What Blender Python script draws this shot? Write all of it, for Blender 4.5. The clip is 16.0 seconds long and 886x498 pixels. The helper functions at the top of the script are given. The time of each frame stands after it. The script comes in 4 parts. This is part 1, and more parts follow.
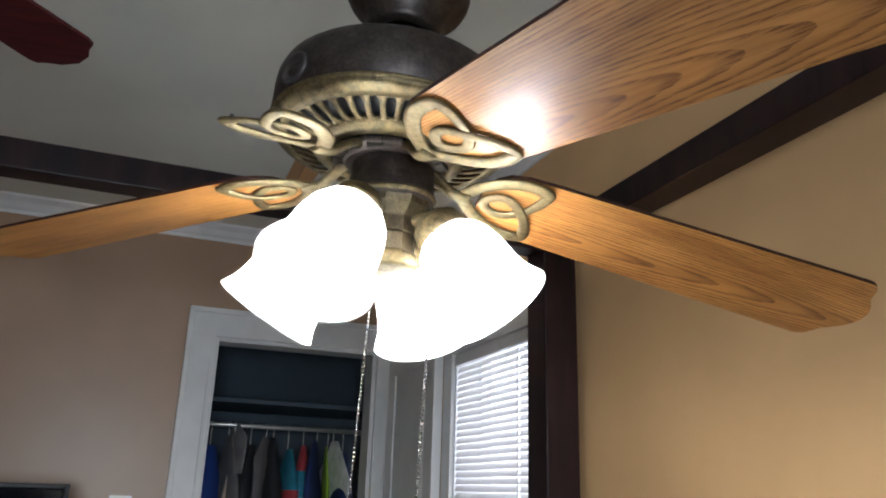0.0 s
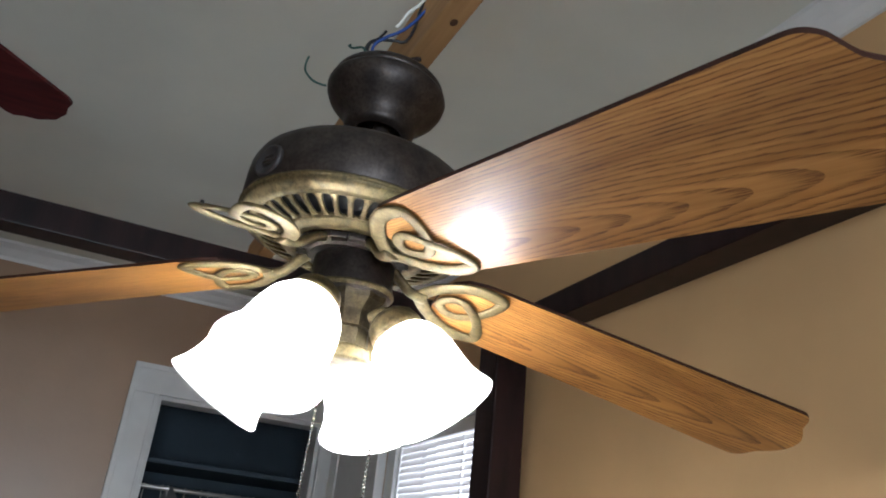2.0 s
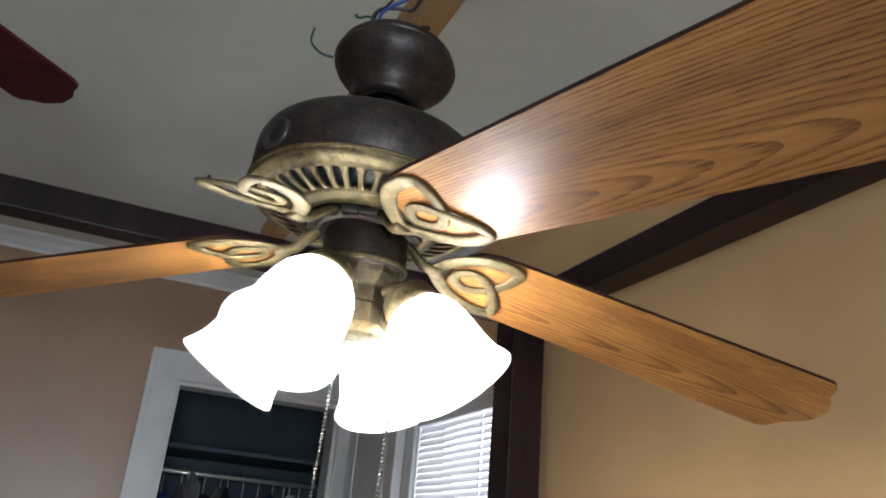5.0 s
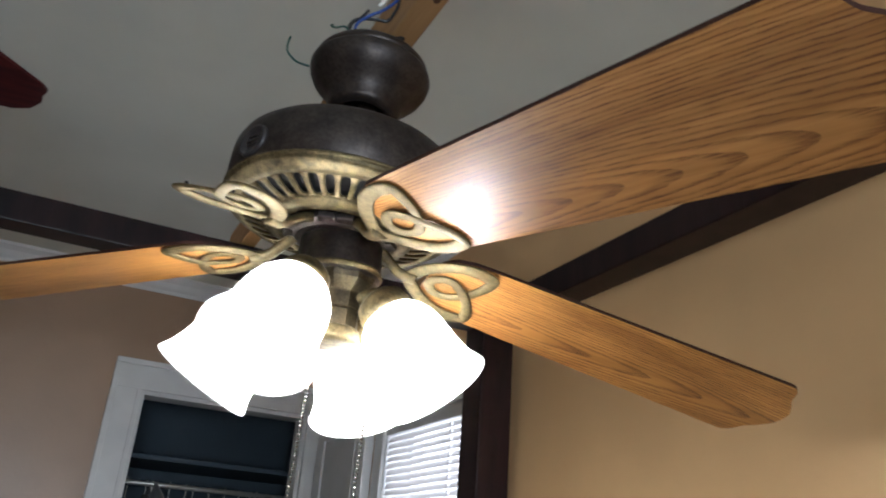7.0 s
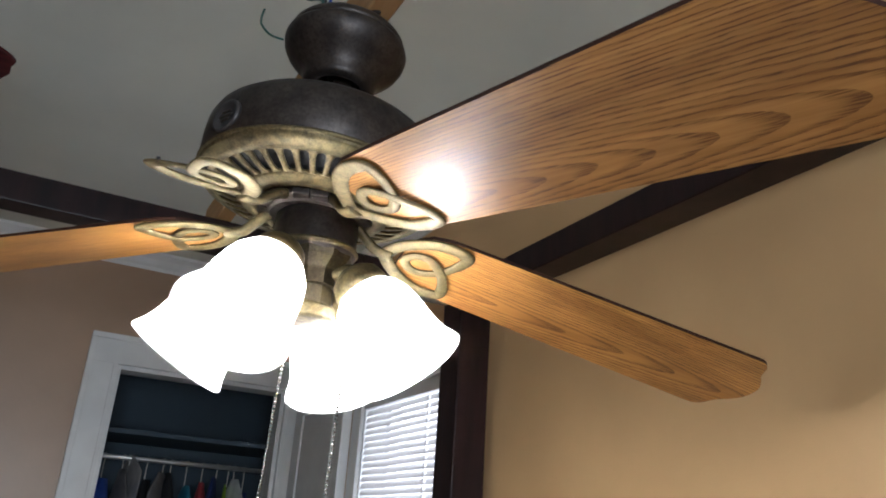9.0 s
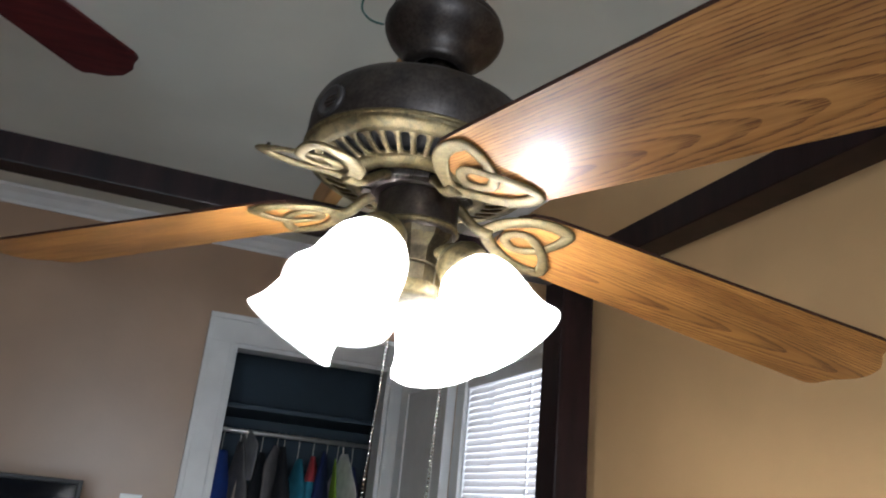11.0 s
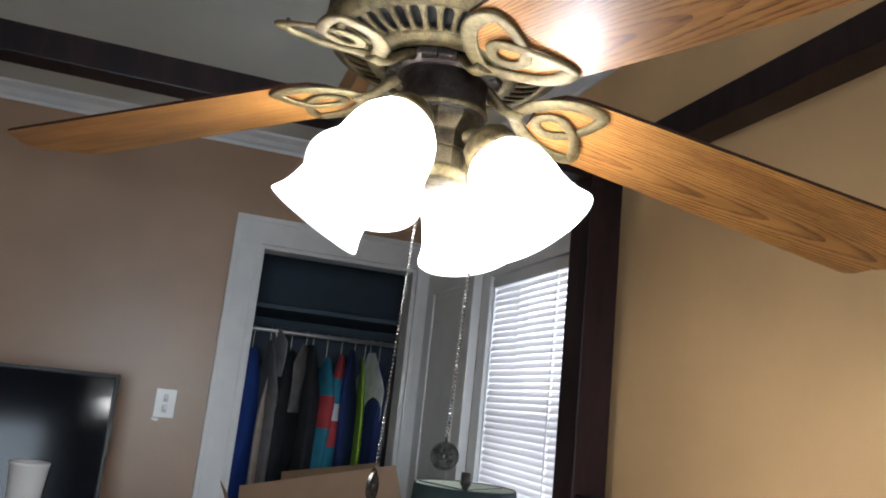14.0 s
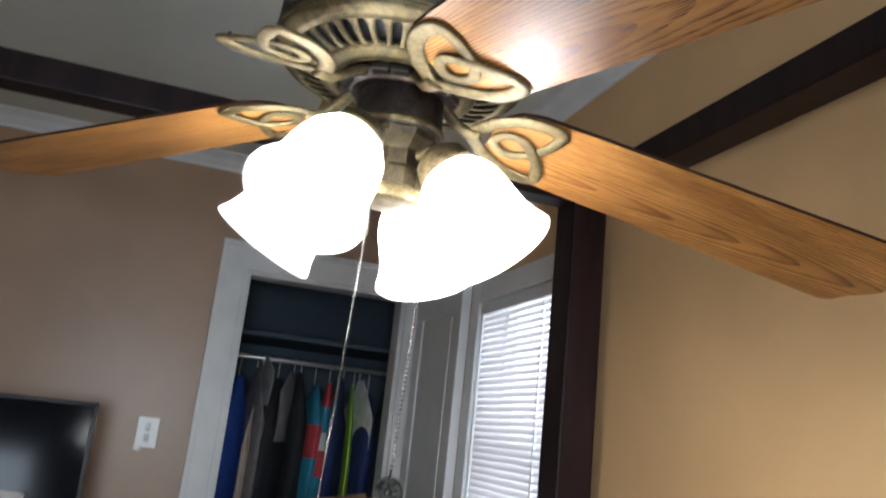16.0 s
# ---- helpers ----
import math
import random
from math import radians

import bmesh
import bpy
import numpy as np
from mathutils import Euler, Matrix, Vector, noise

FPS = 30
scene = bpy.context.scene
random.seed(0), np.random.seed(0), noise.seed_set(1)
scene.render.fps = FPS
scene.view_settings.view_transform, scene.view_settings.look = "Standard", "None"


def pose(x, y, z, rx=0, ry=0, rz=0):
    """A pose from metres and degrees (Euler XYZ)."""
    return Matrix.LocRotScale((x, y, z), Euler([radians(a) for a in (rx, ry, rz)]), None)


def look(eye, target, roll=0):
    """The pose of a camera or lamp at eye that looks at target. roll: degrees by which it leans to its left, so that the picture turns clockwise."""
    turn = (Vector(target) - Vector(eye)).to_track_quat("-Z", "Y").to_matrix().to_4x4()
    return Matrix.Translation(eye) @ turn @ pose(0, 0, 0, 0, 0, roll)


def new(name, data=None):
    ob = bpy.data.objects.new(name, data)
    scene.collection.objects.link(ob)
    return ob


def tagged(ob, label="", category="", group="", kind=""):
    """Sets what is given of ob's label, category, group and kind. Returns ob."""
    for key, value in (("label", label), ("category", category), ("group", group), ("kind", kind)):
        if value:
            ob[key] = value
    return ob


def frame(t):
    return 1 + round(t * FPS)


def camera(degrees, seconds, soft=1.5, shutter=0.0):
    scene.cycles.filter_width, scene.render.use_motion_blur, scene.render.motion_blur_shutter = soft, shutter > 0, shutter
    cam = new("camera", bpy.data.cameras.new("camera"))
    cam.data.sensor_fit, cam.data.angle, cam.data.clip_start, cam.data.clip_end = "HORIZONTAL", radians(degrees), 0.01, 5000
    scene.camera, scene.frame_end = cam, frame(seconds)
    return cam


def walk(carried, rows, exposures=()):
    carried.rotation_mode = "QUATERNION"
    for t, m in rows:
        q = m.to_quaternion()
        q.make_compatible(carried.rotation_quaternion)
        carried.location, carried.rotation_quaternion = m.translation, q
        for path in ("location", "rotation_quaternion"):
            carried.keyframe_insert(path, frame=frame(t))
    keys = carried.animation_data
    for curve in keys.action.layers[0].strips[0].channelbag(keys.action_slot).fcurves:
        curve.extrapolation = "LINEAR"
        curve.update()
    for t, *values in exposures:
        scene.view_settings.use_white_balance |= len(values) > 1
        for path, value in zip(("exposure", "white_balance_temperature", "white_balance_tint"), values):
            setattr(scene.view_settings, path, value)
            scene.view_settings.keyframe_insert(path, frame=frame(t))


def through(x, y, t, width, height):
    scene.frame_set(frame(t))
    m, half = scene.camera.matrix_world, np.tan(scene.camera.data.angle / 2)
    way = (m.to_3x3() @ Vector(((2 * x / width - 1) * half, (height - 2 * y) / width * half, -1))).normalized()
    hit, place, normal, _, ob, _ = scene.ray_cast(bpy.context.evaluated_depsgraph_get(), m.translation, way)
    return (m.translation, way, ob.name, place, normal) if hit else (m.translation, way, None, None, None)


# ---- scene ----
# z = 0 is the floor; the fan hangs at x = y = 0, FAN_Z is the height of its blade irons
FAN_Z = 1.74
PSI = 16.34
cam = camera(60.19, 16.0, soft=1.9, shutter=0.5)
ROWS = [
    (0.0, -0.2492, -0.8498, -0.3595, -21.55, 17.70, -1.79),
    (0.5, -0.2526, -0.8531, -0.3501, -21.96, 18.51, -1.92),
    (1.0, -0.2592, -0.8575, -0.3461, -24.07, 19.74, -3.46),
    (1.5, -0.2653, -0.8664, -0.3401, -25.18, 21.92, -4.37),
    (2.0, -0.2613, -0.8845, -0.3342, -26.16, 23.32, -5.67),
    (2.5, -0.2760, -0.8858, -0.3382, -26.69, 23.17, -6.63),
    (3.0, -0.2414, -0.8785, -0.3346, -25.08, 22.68, -2.91),
    (3.5, -0.2166, -0.8687, -0.3423, -24.75, 21.25, -0.61),
    (4.0, -0.2392, -0.8531, -0.3340, -24.71, 21.53, -4.05),
    (6.5, -0.2575, -0.8736, -0.3421, -25.01, 22.64, -5.09),
    (7.0, -0.2637, -0.8684, -0.3460, -27.09, 22.75, -4.11),
    (7.5, -0.2366, -0.8873, -0.3521, -28.25, 21.58, -0.78),
    (8.0, -0.2688, -0.8785, -0.3495, -29.38, 21.13, -2.85),
    (10.5, -0.2456, -0.8700, -0.3365, -25.14, 19.83, -3.52),
    (11.0, -0.2622, -0.8813, -0.3504, -21.14, 18.92, -5.57),
    (11.5, -0.2372, -0.8713, -0.3595, -21.21, 17.34, -7.00),
    (12.0, -0.2397, -0.8708, -0.3604, -21.35, 15.91, -6.10),
    (12.5, -0.2531, -0.8544, -0.3709, -19.68, 13.50, -6.45),
    (13.0, -0.2361, -0.8531, -0.3617, -18.95, 12.51, -6.66),
    (13.5, -0.2494, -0.8492, -0.3723, -19.02, 12.04, -6.49),
    (14.0, -0.2536, -0.8514, -0.3684, -19.33, 11.75, -5.93),
    (14.5, -0.2595, -0.8325, -0.3757, -19.13, 11.33, -5.33),
    (15.0, -0.2376, -0.8308, -0.3802, -20.04, 10.41, -5.25),
    (15.5, -0.2420, -0.8565, -0.3708, -21.00, 10.57, -6.74),
    (16.0, -0.1888, -0.8316, -0.3586, -19.28, 13.78, -6.01),
]
walk(cam, [(t, pose(x, y, FAN_Z + z, 90 + pitch, roll, yaw)) for t, x, y, z, yaw, pitch, roll in ROWS],
     exposures=[(0.0, 0.80, 5800.0, 9.0), (16.0, 0.80, 5800.0, 9.0)])

# ---- world and daylight ----
world = bpy.data.worlds.new("sky")
scene.world = world
world.use_nodes = True
wn = world.node_tree.nodes
sky = wn.new("ShaderNodeTexSky")
sky.sky_type, sky.sun_disc = "NISHITA", False
sky.sun_elevation, sky.sun_rotation = radians(35), radians(200)
world.node_tree.links.new(sky.outputs[0], wn["Background"].inputs[0])
wn["Background"].inputs[1].default_value = 0.12


def area_lamp(name, m, sx, sy, watts, colour):
    d = bpy.data.lights.new(name, "AREA")
    d.shape, d.size, d.size_y, d.energy, d.color = "RECTANGLE", sx, sy, watts, colour
    ob = new(name, d)
    ob.matrix_world = m
    return ob


# ---- materials ----
def shader(name):
    m = bpy.data.materials.new(name)
    m.use_nodes = True
    nt = m.node_tree
    b = nt.nodes["Principled BSDF"]

    def node(kind, **inputs):
        n = nt.nodes.new(kind)
        for k, v in inputs.items():
            key = k.replace("_", " ")
            if hasattr(v, "is_output"):
                nt.links.new(v, n.inputs[key])
            else:
                n.inputs[key].default_value = v
        return n

    def link(a, c):
        nt.links.new(a, c)
    return m, nt, b, node, link


def ramp(nt, fac, stops):
    r = nt.nodes.new("ShaderNodeValToRGB")
    nt.links.new(fac, r.inputs[0])
    e = r.color_ramp.elements
    while len(e) < len(stops):
        e.new(0.5)
    for el, (p, c) in zip(e, stops):
        el.position, el.color = p, (*c, 1)
    return r.outputs[0]


def plain(name, colour, rough=0.5, metal=0.0, vary=0.12, scale=14.0, bump=0.05, fine=180.0, spec=0.5, coat=0.0):
    """A painted or solid surface with blotches, fine grain and slight relief."""
    m, nt, b, node, link = shader(name)
    co = node("ShaderNodeTexCoord").outputs["Object"]
    n1 = node("ShaderNodeTexNoise", Vector=co, Scale=scale, Detail=4.0)
    n2 = node("ShaderNodeTexNoise", Vector=co, Scale=fine, Detail=2.0)
    lo = tuple(c * (1 - vary) for c in colour)
    hi = tuple(min(1, c * (1 + vary)) for c in colour)
    link(ramp(nt, n1.outputs[0], [(0.3, lo), (0.7, hi)]), b.inputs["Base Color"])
    b.inputs["Metallic"].default_value = metal
    b.inputs["Specular IOR Level"].default_value = spec
    b.inputs["Coat Weight"].default_value = coat
    r = node("ShaderNodeMapRange", Value=n1.outputs[0])
    r.inputs[3].default_value, r.inputs[4].default_value = rough * 0.85, min(1, rough * 1.15)
    link(r.outputs[0], b.inputs["Roughness"])
    bp = node("ShaderNodeBump", Strength=bump, Distance=0.002, Height=n2.outputs[0])
    link(bp.outputs[0], b.inputs["Normal"])
    return m


def oak(name, seed, heart, start, slim=0.085, rings=225.0, line=0.9):
    """Oak veneer: long cathedral grain along x of the object's own axes, dark pores, satin lacquer."""
    m, nt, b, node, link = shader(name)
    uv = node("ShaderNodeTexCoord").outputs["UV"]
    mp = node("ShaderNodeMapping", Vector=uv)
    sh = node("ShaderNodeSeparateXYZ", Vector=mp.outputs[0])

    def math2(op, a, c, d=None):
        n = node("ShaderNodeMath")
        n.operation = op
        for k, v in enumerate((a, c, d)):
            if v is None:
                continue
            if hasattr(v, "is_output"):
                link(v, n.inputs[k])
            else:
                n.inputs[k].default_value = v
        return n.outputs[0]
    lw = node("ShaderNodeMapping", Vector=mp.outputs[0])
    lw.inputs["Location"].default_value = (seed * 1.7, seed * 0.61, seed)
    lw.inputs["Scale"].default_value = (3.2, 13.0, 1.0)
    warp = node("ShaderNodeTexNoise", Vector=lw.outputs[0], Scale=1.0, Detail=3.0, Roughness=0.5)
    wob = math2("MULTIPLY_ADD", warp.outputs[0], 0.020, -0.010)
    jg = node("ShaderNodeMapping", Vector=mp.outputs[0])
    jg.inputs["Location"].default_value = (seed * 0.37, seed * 2.3, seed)
    jg.inputs["Scale"].default_value = (26.0, 190.0, 1.0)
    jag = node("ShaderNodeTexNoise", Vector=jg.outputs[0], Scale=1.0, Detail=2.0, Roughness=0.6)
    wob = math2("ADD", wob, math2("MULTIPLY_ADD", jag.outputs[0], 0.0040, -0.0020))
    v = math2("ADD", math2("SUBTRACT", sh.outputs[1], heart), wob)
    depth = math2("MULTIPLY_ADD", sh.outputs[0], slim, -slim * start)
    rad = math2("SQRT", math2("ADD", math2("MULTIPLY", v, v), math2("MULTIPLY", depth, depth)), 0.0)
    wide = math2("DIVIDE", rad, math2("ADD", rad, 0.022))
    saw = math2("FRACT", math2("MULTIPLY", math2("MULTIPLY", rad, wide), rings * 1.25), 0.0)
    st2 = node("ShaderNodeMapping", Vector=mp.outputs[0])
    st2.inputs["Scale"].default_value = (24.0, 800.0, 1.0)
    pores = node("ShaderNodeTexNoise", Vector=st2.outputs[0], Scale=1.0, Detail=2.0, Roughness=0.6)
    bm2 = node("ShaderNodeMapping", Vector=mp.outputs[0])
    bm2.inputs["Location"].default_value = (seed * 0.9, seed * 1.3, seed)
    bm2.inputs["Scale"].default_value = (5.0, 20.0, 1.0)
    big = node("ShaderNodeTexNoise", Vector=bm2.outputs[0], Scale=1.0, Detail=3.0)
    late = node("ShaderNodeMapRange", Value=saw)
    late.interpolation_type = "SMOOTHSTEP"
    late.inputs[1].default_value, late.inputs[2].default_value = 0.42, 0.97
    fine = node("ShaderNodeMapRange", Value=pores.outputs[0])
    fine.interpolation_type = "SMOOTHSTEP"
    fine.inputs[1].default_value, fine.inputs[2].default_value = 0.56, 0.40
    st3 = node("ShaderNodeMapping", Vector=mp.outputs[0])
    st3.inputs["Scale"].default_value = (2.2, 120.0, 1.0)
    streak = node("ShaderNodeTexNoise", Vector=st3.outputs[0], Scale=1.0, Detail=3.0)
    broad = ramp(nt, streak.outputs[0], [(0.3, (0.40, 0.178, 0.041)), (0.7, (0.54, 0.268, 0.073))])
    fac = math2("MULTIPLY_ADD", late.outputs[0], line, 0.10)
    fac = math2("MULTIPLY", fac, math2("MULTIPLY_ADD", fine.outputs[0], 0.80, 0.34))
    fac.node.use_clamp = True
    m1 = node("ShaderNodeMix")
    m1.data_type = "RGBA"
    link(fac, m1.inputs[0]), link(broad, m1.inputs[6])
    m1.inputs[7].default_value = (0.155, 0.056, 0.013, 1)
    bg = ramp(nt, big.outputs[0], [(0.34, (0.60, 0.55, 0.50)), (0.60, (1.0, 1.0, 1.0))])
    m2 = node("ShaderNodeMix")
    m2.data_type, m2.blend_type = "RGBA", "MULTIPLY"
    m2.inputs[0].default_value = 1.0
    link(m1.outputs[2], m2.inputs[6]), link(bg, m2.inputs[7])
    link(m2.outputs[2], b.inputs["Base Color"])
    b.inputs["Roughness"].default_value = 0.46
    b.inputs["Specular IOR Level"].default_value = 0.2
    b.inputs["Coat Weight"].default_value = 0.30
    b.inputs["Coat Roughness"].default_value = 0.28
    bp = node("ShaderNodeBump", Strength=0.12, Distance=0.0006, Height=pores.outputs[0])
    link(bp.outputs[0], b.inputs["Normal"])
    return m


def dark_wood(name, dark, light, rough=0.35, scale=(3, 60, 60)):
    m, nt, b, node, link = shader(name)
    co = node("ShaderNodeTexCoord").outputs["Object"]
    mp = node("ShaderNodeMapping", Vector=co)
    mp.inputs["Scale"].default_value = scale
    n = node("ShaderNodeTexNoise", Vector=mp.outputs[0], Scale=1.0, Detail=4.0, Roughness=0.6, Distortion=0.4)
    link(ramp(nt, n.outputs[0], [(0.32, dark), (0.68, light)]), b.inputs["Base Color"])
    b.inputs["Roughness"].default_value = rough
    b.inputs["Specular IOR Level"].default_value = 0.2
    bp = node("ShaderNodeBump", Strength=0.06, Distance=0.001, Height=n.outputs[0])
    link(bp.outputs[0], b.inputs["Normal"])
    return m


def aged_metal(name, deep, bright, rough=0.42, scale=45.0, metal=0.85):
    """Antique plated metal: dark patina left in the hollows of a mottled, rubbed finish."""
    m, nt, b, node, link = shader(name)
    co = node("ShaderNodeTexCoord").outputs["Object"]
    n1 = node("ShaderNodeTexNoise", Vector=co, Scale=scale, Detail=6.0, Roughness=0.65)
    n2 = node("ShaderNodeTexNoise", Vector=co, Scale=420.0, Detail=2.0)
    n3 = node("ShaderNodeTexNoise", Vector=co, Scale=scale * 6, Detail=3.0, Roughness=0.7)
    speck = ramp(nt, n3.outputs[0], [(0.36, (0.64, 0.62, 0.60)), (0.56, (1.0, 1.0, 1.0))])
    mx = node("ShaderNodeMix")
    mx.data_type, mx.blend_type = "RGBA", "MULTIPLY"
    mx.inputs[0].default_value = 1.0
    link(ramp(nt, n1.outputs[0], [(0.33, deep), (0.62, bright)]), mx.inputs[6]), link(speck, mx.inputs[7])
    link(mx.outputs[2], b.inputs["Base Color"])
    b.inputs["Metallic"].default_value = metal
    r = node("ShaderNodeMapRange", Value=n1.outputs[0])
    r.inputs[3].default_value, r.inputs[4].default_value = rough + 0.12, rough - 0.05
    link(r.outputs[0], b.inputs["Roughness"])
    bp = node("ShaderNodeBump", Strength=0.15, Distance=0.0008, Height=n2.outputs[0])
    link(bp.outputs[0], b.inputs["Normal"])
    return m


def frosted_glass(name, colour, through, straight):
    """Thin opal glass: most of the bulb's light is scattered, a little passes straight."""
    m, nt, b, node, link = shader(name)
    co = node("ShaderNodeTexCoord").outputs["Object"]
    n1 = node("ShaderNodeTexNoise", Vector=co, Scale=30.0, Detail=3.0)
    tint = ramp(nt, n1.outputs[0], [(0.3, tuple(c * 0.95 for c in colour)), (0.7, colour)])
    tr = node("ShaderNodeBsdfTranslucent")
    link(tint, tr.inputs[0]), link(tint, b.inputs["Base Color"])
    b.inputs["Roughness"].default_value = 0.25
    mix = node("ShaderNodeMixShader")
    mix.inputs[0].default_value = through
    link(b.outputs[0], mix.inputs[1]), link(tr.outputs[0], mix.inputs[2])
    clear = node("ShaderNodeBsdfTransparent")
    mix2 = node("ShaderNodeMixShader")
    mix2.inputs[0].default_value = straight
    link(mix.outputs[0], mix2.inputs[1]), link(clear.outputs[0], mix2.inputs[2])
    link(mix2.outputs[0], nt.nodes["Material Output"].inputs[0])
    return m


def glow(name, colour, strength):
    m, nt, b, node, link = shader(name)
    b.inputs["Base Color"].default_value = (0, 0, 0, 1)
    b.inputs["Emission Color"].default_value = (*colour, 1)
    b.inputs["Emission Strength"].default_value = strength
    return m


def slat_material(name):
    m, nt, b, node, link = shader(name)
    tr = node("ShaderNodeBsdfTranslucent")
    tr.inputs[0].default_value = (0.80, 0.74, 0.72, 1)
    b.inputs["Base Color"].default_value = (0.80, 0.79, 0.77, 1)
    b.inputs["Roughness"].default_value = 0.4
    mix = node("ShaderNodeMixShader")
    mix.inputs[0].default_value = 0.17
    link(b.outputs[0], mix.inputs[1]), link(tr.outputs[0], mix.inputs[2])
    link(mix.outputs[0], nt.nodes["Material Output"].inputs[0])
    return m


M = {
    "ceiling": plain("ceiling_paint", (0.71, 0.725, 0.655), 0.8, vary=0.05, scale=3.0, bump=0.12, fine=90),
    "tan": plain("tan_wall_paint", (0.62, 0.395, 0.188), 0.5, vary=0.05, scale=3.5, bump=0.14, fine=70),
    "mauve": plain("brown_wall_paint", (0.405, 0.268, 0.172), 0.36, vary=0.09, scale=2.2, bump=0.32, fine=55),
    "white": plain("white_trim_paint", (0.74, 0.74, 0.73), 0.38, vary=0.05, scale=9.0, bump=0.04),
    # near black: the closet's shade is mixed into this colour
    "closet": plain("shaded_closet_paint", (0.055, 0.082, 0.11), 0.7, vary=0.08, scale=4.0),
    "floor": dark_wood("floor_boards", (0.13, 0.07, 0.035), (0.24, 0.13, 0.06), 0.4, (2, 14, 14)),
    "oak_b": oak("oak_veneer_b", 3.0, 0.036, 0.10, 0.085, 205.0, 1.15), "oak_c": oak("oak_veneer_c", 11.0, 0.026, 0.08, 0.060, 190.0, 1.3), "oak_e": oak("oak_veneer_e", 21.0, -0.12, 0.0, 0.03, 230.0, 0.6),
    "blade_edge": dark_wood("dark_blade_edge", (0.018, 0.007, 0.005), (0.042, 0.015, 0.009), 0.5),
    "cherry": dark_wood("cherry_blade", (0.035, 0.007, 0.008), (0.075, 0.014, 0.014), 0.4, (6, 60, 60)),
    "bed": dark_wood("dark_bed_wood", (0.006, 0.0035, 0.004), (0.020, 0.009, 0.009), 0.42, (20, 20, 3)),
    "bronze": aged_metal("dark_bronze", (0.027, 0.021, 0.019), (0.060, 0.048, 0.041), 0.42, 38, 0.6),
    "brass": aged_metal("antique_brass", (0.060, 0.045, 0.021), (0.172, 0.132, 0.062), 0.48, 85, 0.65),
    "pewter": aged_metal("rubbed_pewter_brass", (0.062, 0.046, 0.020), (0.155, 0.117, 0.051), 0.52, 110, 0.6),
    "fitter": aged_metal("brown_bronze", (0.036, 0.026, 0.014), (0.088, 0.066, 0.034), 0.45, 70, 0.6),
    # near black in place of the shade inside the motor and canopy
    "slot": plain("near_black_inner_shade", (0.012, 0.012, 0.013), 0.7),
    "chrome": plain("nickel_beads", (0.16, 0.156, 0.145), 0.24, metal=1.0, vary=0.05),
    "rod_metal": plain("pale_rod_metal", (0.62, 0.62, 0.60), 0.3, metal=0.7, vary=0.1),
    "medal": aged_metal("old_silver", (0.008, 0.008, 0.007), (0.075, 0.072, 0.062), 0.36, 160, 0.9),
    "shade": frosted_glass("lit_frosted_glass", (0.93, 0.92, 0.90), 0.14, 0.075),
    "bulb": glow("glowing_bulb", (1.0, 0.955, 0.88), 300.0),
    "pine": dark_wood("pine_lumber", (0.34, 0.19, 0.080), (0.50, 0.30, 0.13), 0.6, (30, 2.5, 30)),
    "knot": plain("pine_knot", (0.10, 0.045, 0.02), 0.6, vary=0.3, scale=90),
    "black_wire": plain("black_wire", (0.012, 0.012, 0.014), 0.4),
    "blue_wire": plain("blue_wire", (0.02, 0.06, 0.24), 0.4),
    "white_wire": plain("white_wire", (0.7, 0.69, 0.64), 0.4),
    "green_wire": plain("green_wire", (0.015, 0.07, 0.055), 0.4),
    "slat": slat_material("white_blind_slat"),
    "black": plain("black_plastic", (0.008, 0.008, 0.010), 0.5, vary=0.1, spec=0.2),
    "bezel": plain("dark_bezel", (0.012, 0.012, 0.015), 0.4, vary=0.1, spec=0.3),
    "screen": plain("black_screen", (0.0025, 0.004, 0.007), 0.10, vary=0.05, bump=0.0, spec=0.10),
    "slot_grey": plain("grey_toggle_slot", (0.46, 0.45, 0.42), 0.5),
    "plastic": plain("ivory_plastic", (0.72, 0.70, 0.64), 0.25, vary=0.03),
    "cup": plain("foam_cup", (0.85, 0.84, 0.82), 0.6, vary=0.03),
    "card": plain("brown_cardboard", (0.42, 0.28, 0.17), 0.8, vary=0.08, scale=8),
    "packing": plain("pale_packing_paper", (0.44, 0.40, 0.36), 0.75, vary=0.1, scale=20),
    "lamp_out": plain("dark_teal_cloth", (0.020, 0.035, 0.038), 0.75, vary=0.12, fine=600, bump=0.2),
    "lamp_in": plain("pale_green_lining", (0.62, 0.66, 0.55), 0.7, vary=0.04),
    "finial": plain("dark_finial", (0.05, 0.045, 0.045), 0.4, metal=0.5),
    "outside": glow("daylight_backdrop", (0.90, 0.93, 1.0), 2.6),
}


def cloth(name, colour):
    return plain(name, colour, 0.85, vary=0.18, scale=18, bump=0.25, fine=500)


# ---- mesh helpers ----
def part(name, bm, mat, parent, label="", smooth=False, mats=None):
    me = bpy.data.meshes.new(name)
    bmesh.ops.recalc_face_normals(bm, faces=bm.faces)
    for f in bm.faces:
        f.smooth = smooth
    bm.to_mesh(me)
    bm.free()
    for k in (mats or [mat]):
        me.materials.append(M[k] if isinstance(k, str) else k)
    ob = new(name, me)
    if parent:
        ob.parent = parent
    if label:
        ob["label"] = label
    return ob


def thing(name, m, label, category, group="", kind=""):
    ob = new(name)
    ob.empty_display_size = 0.05
    ob.matrix_world = m
    return tagged(ob, label, category, group, kind)


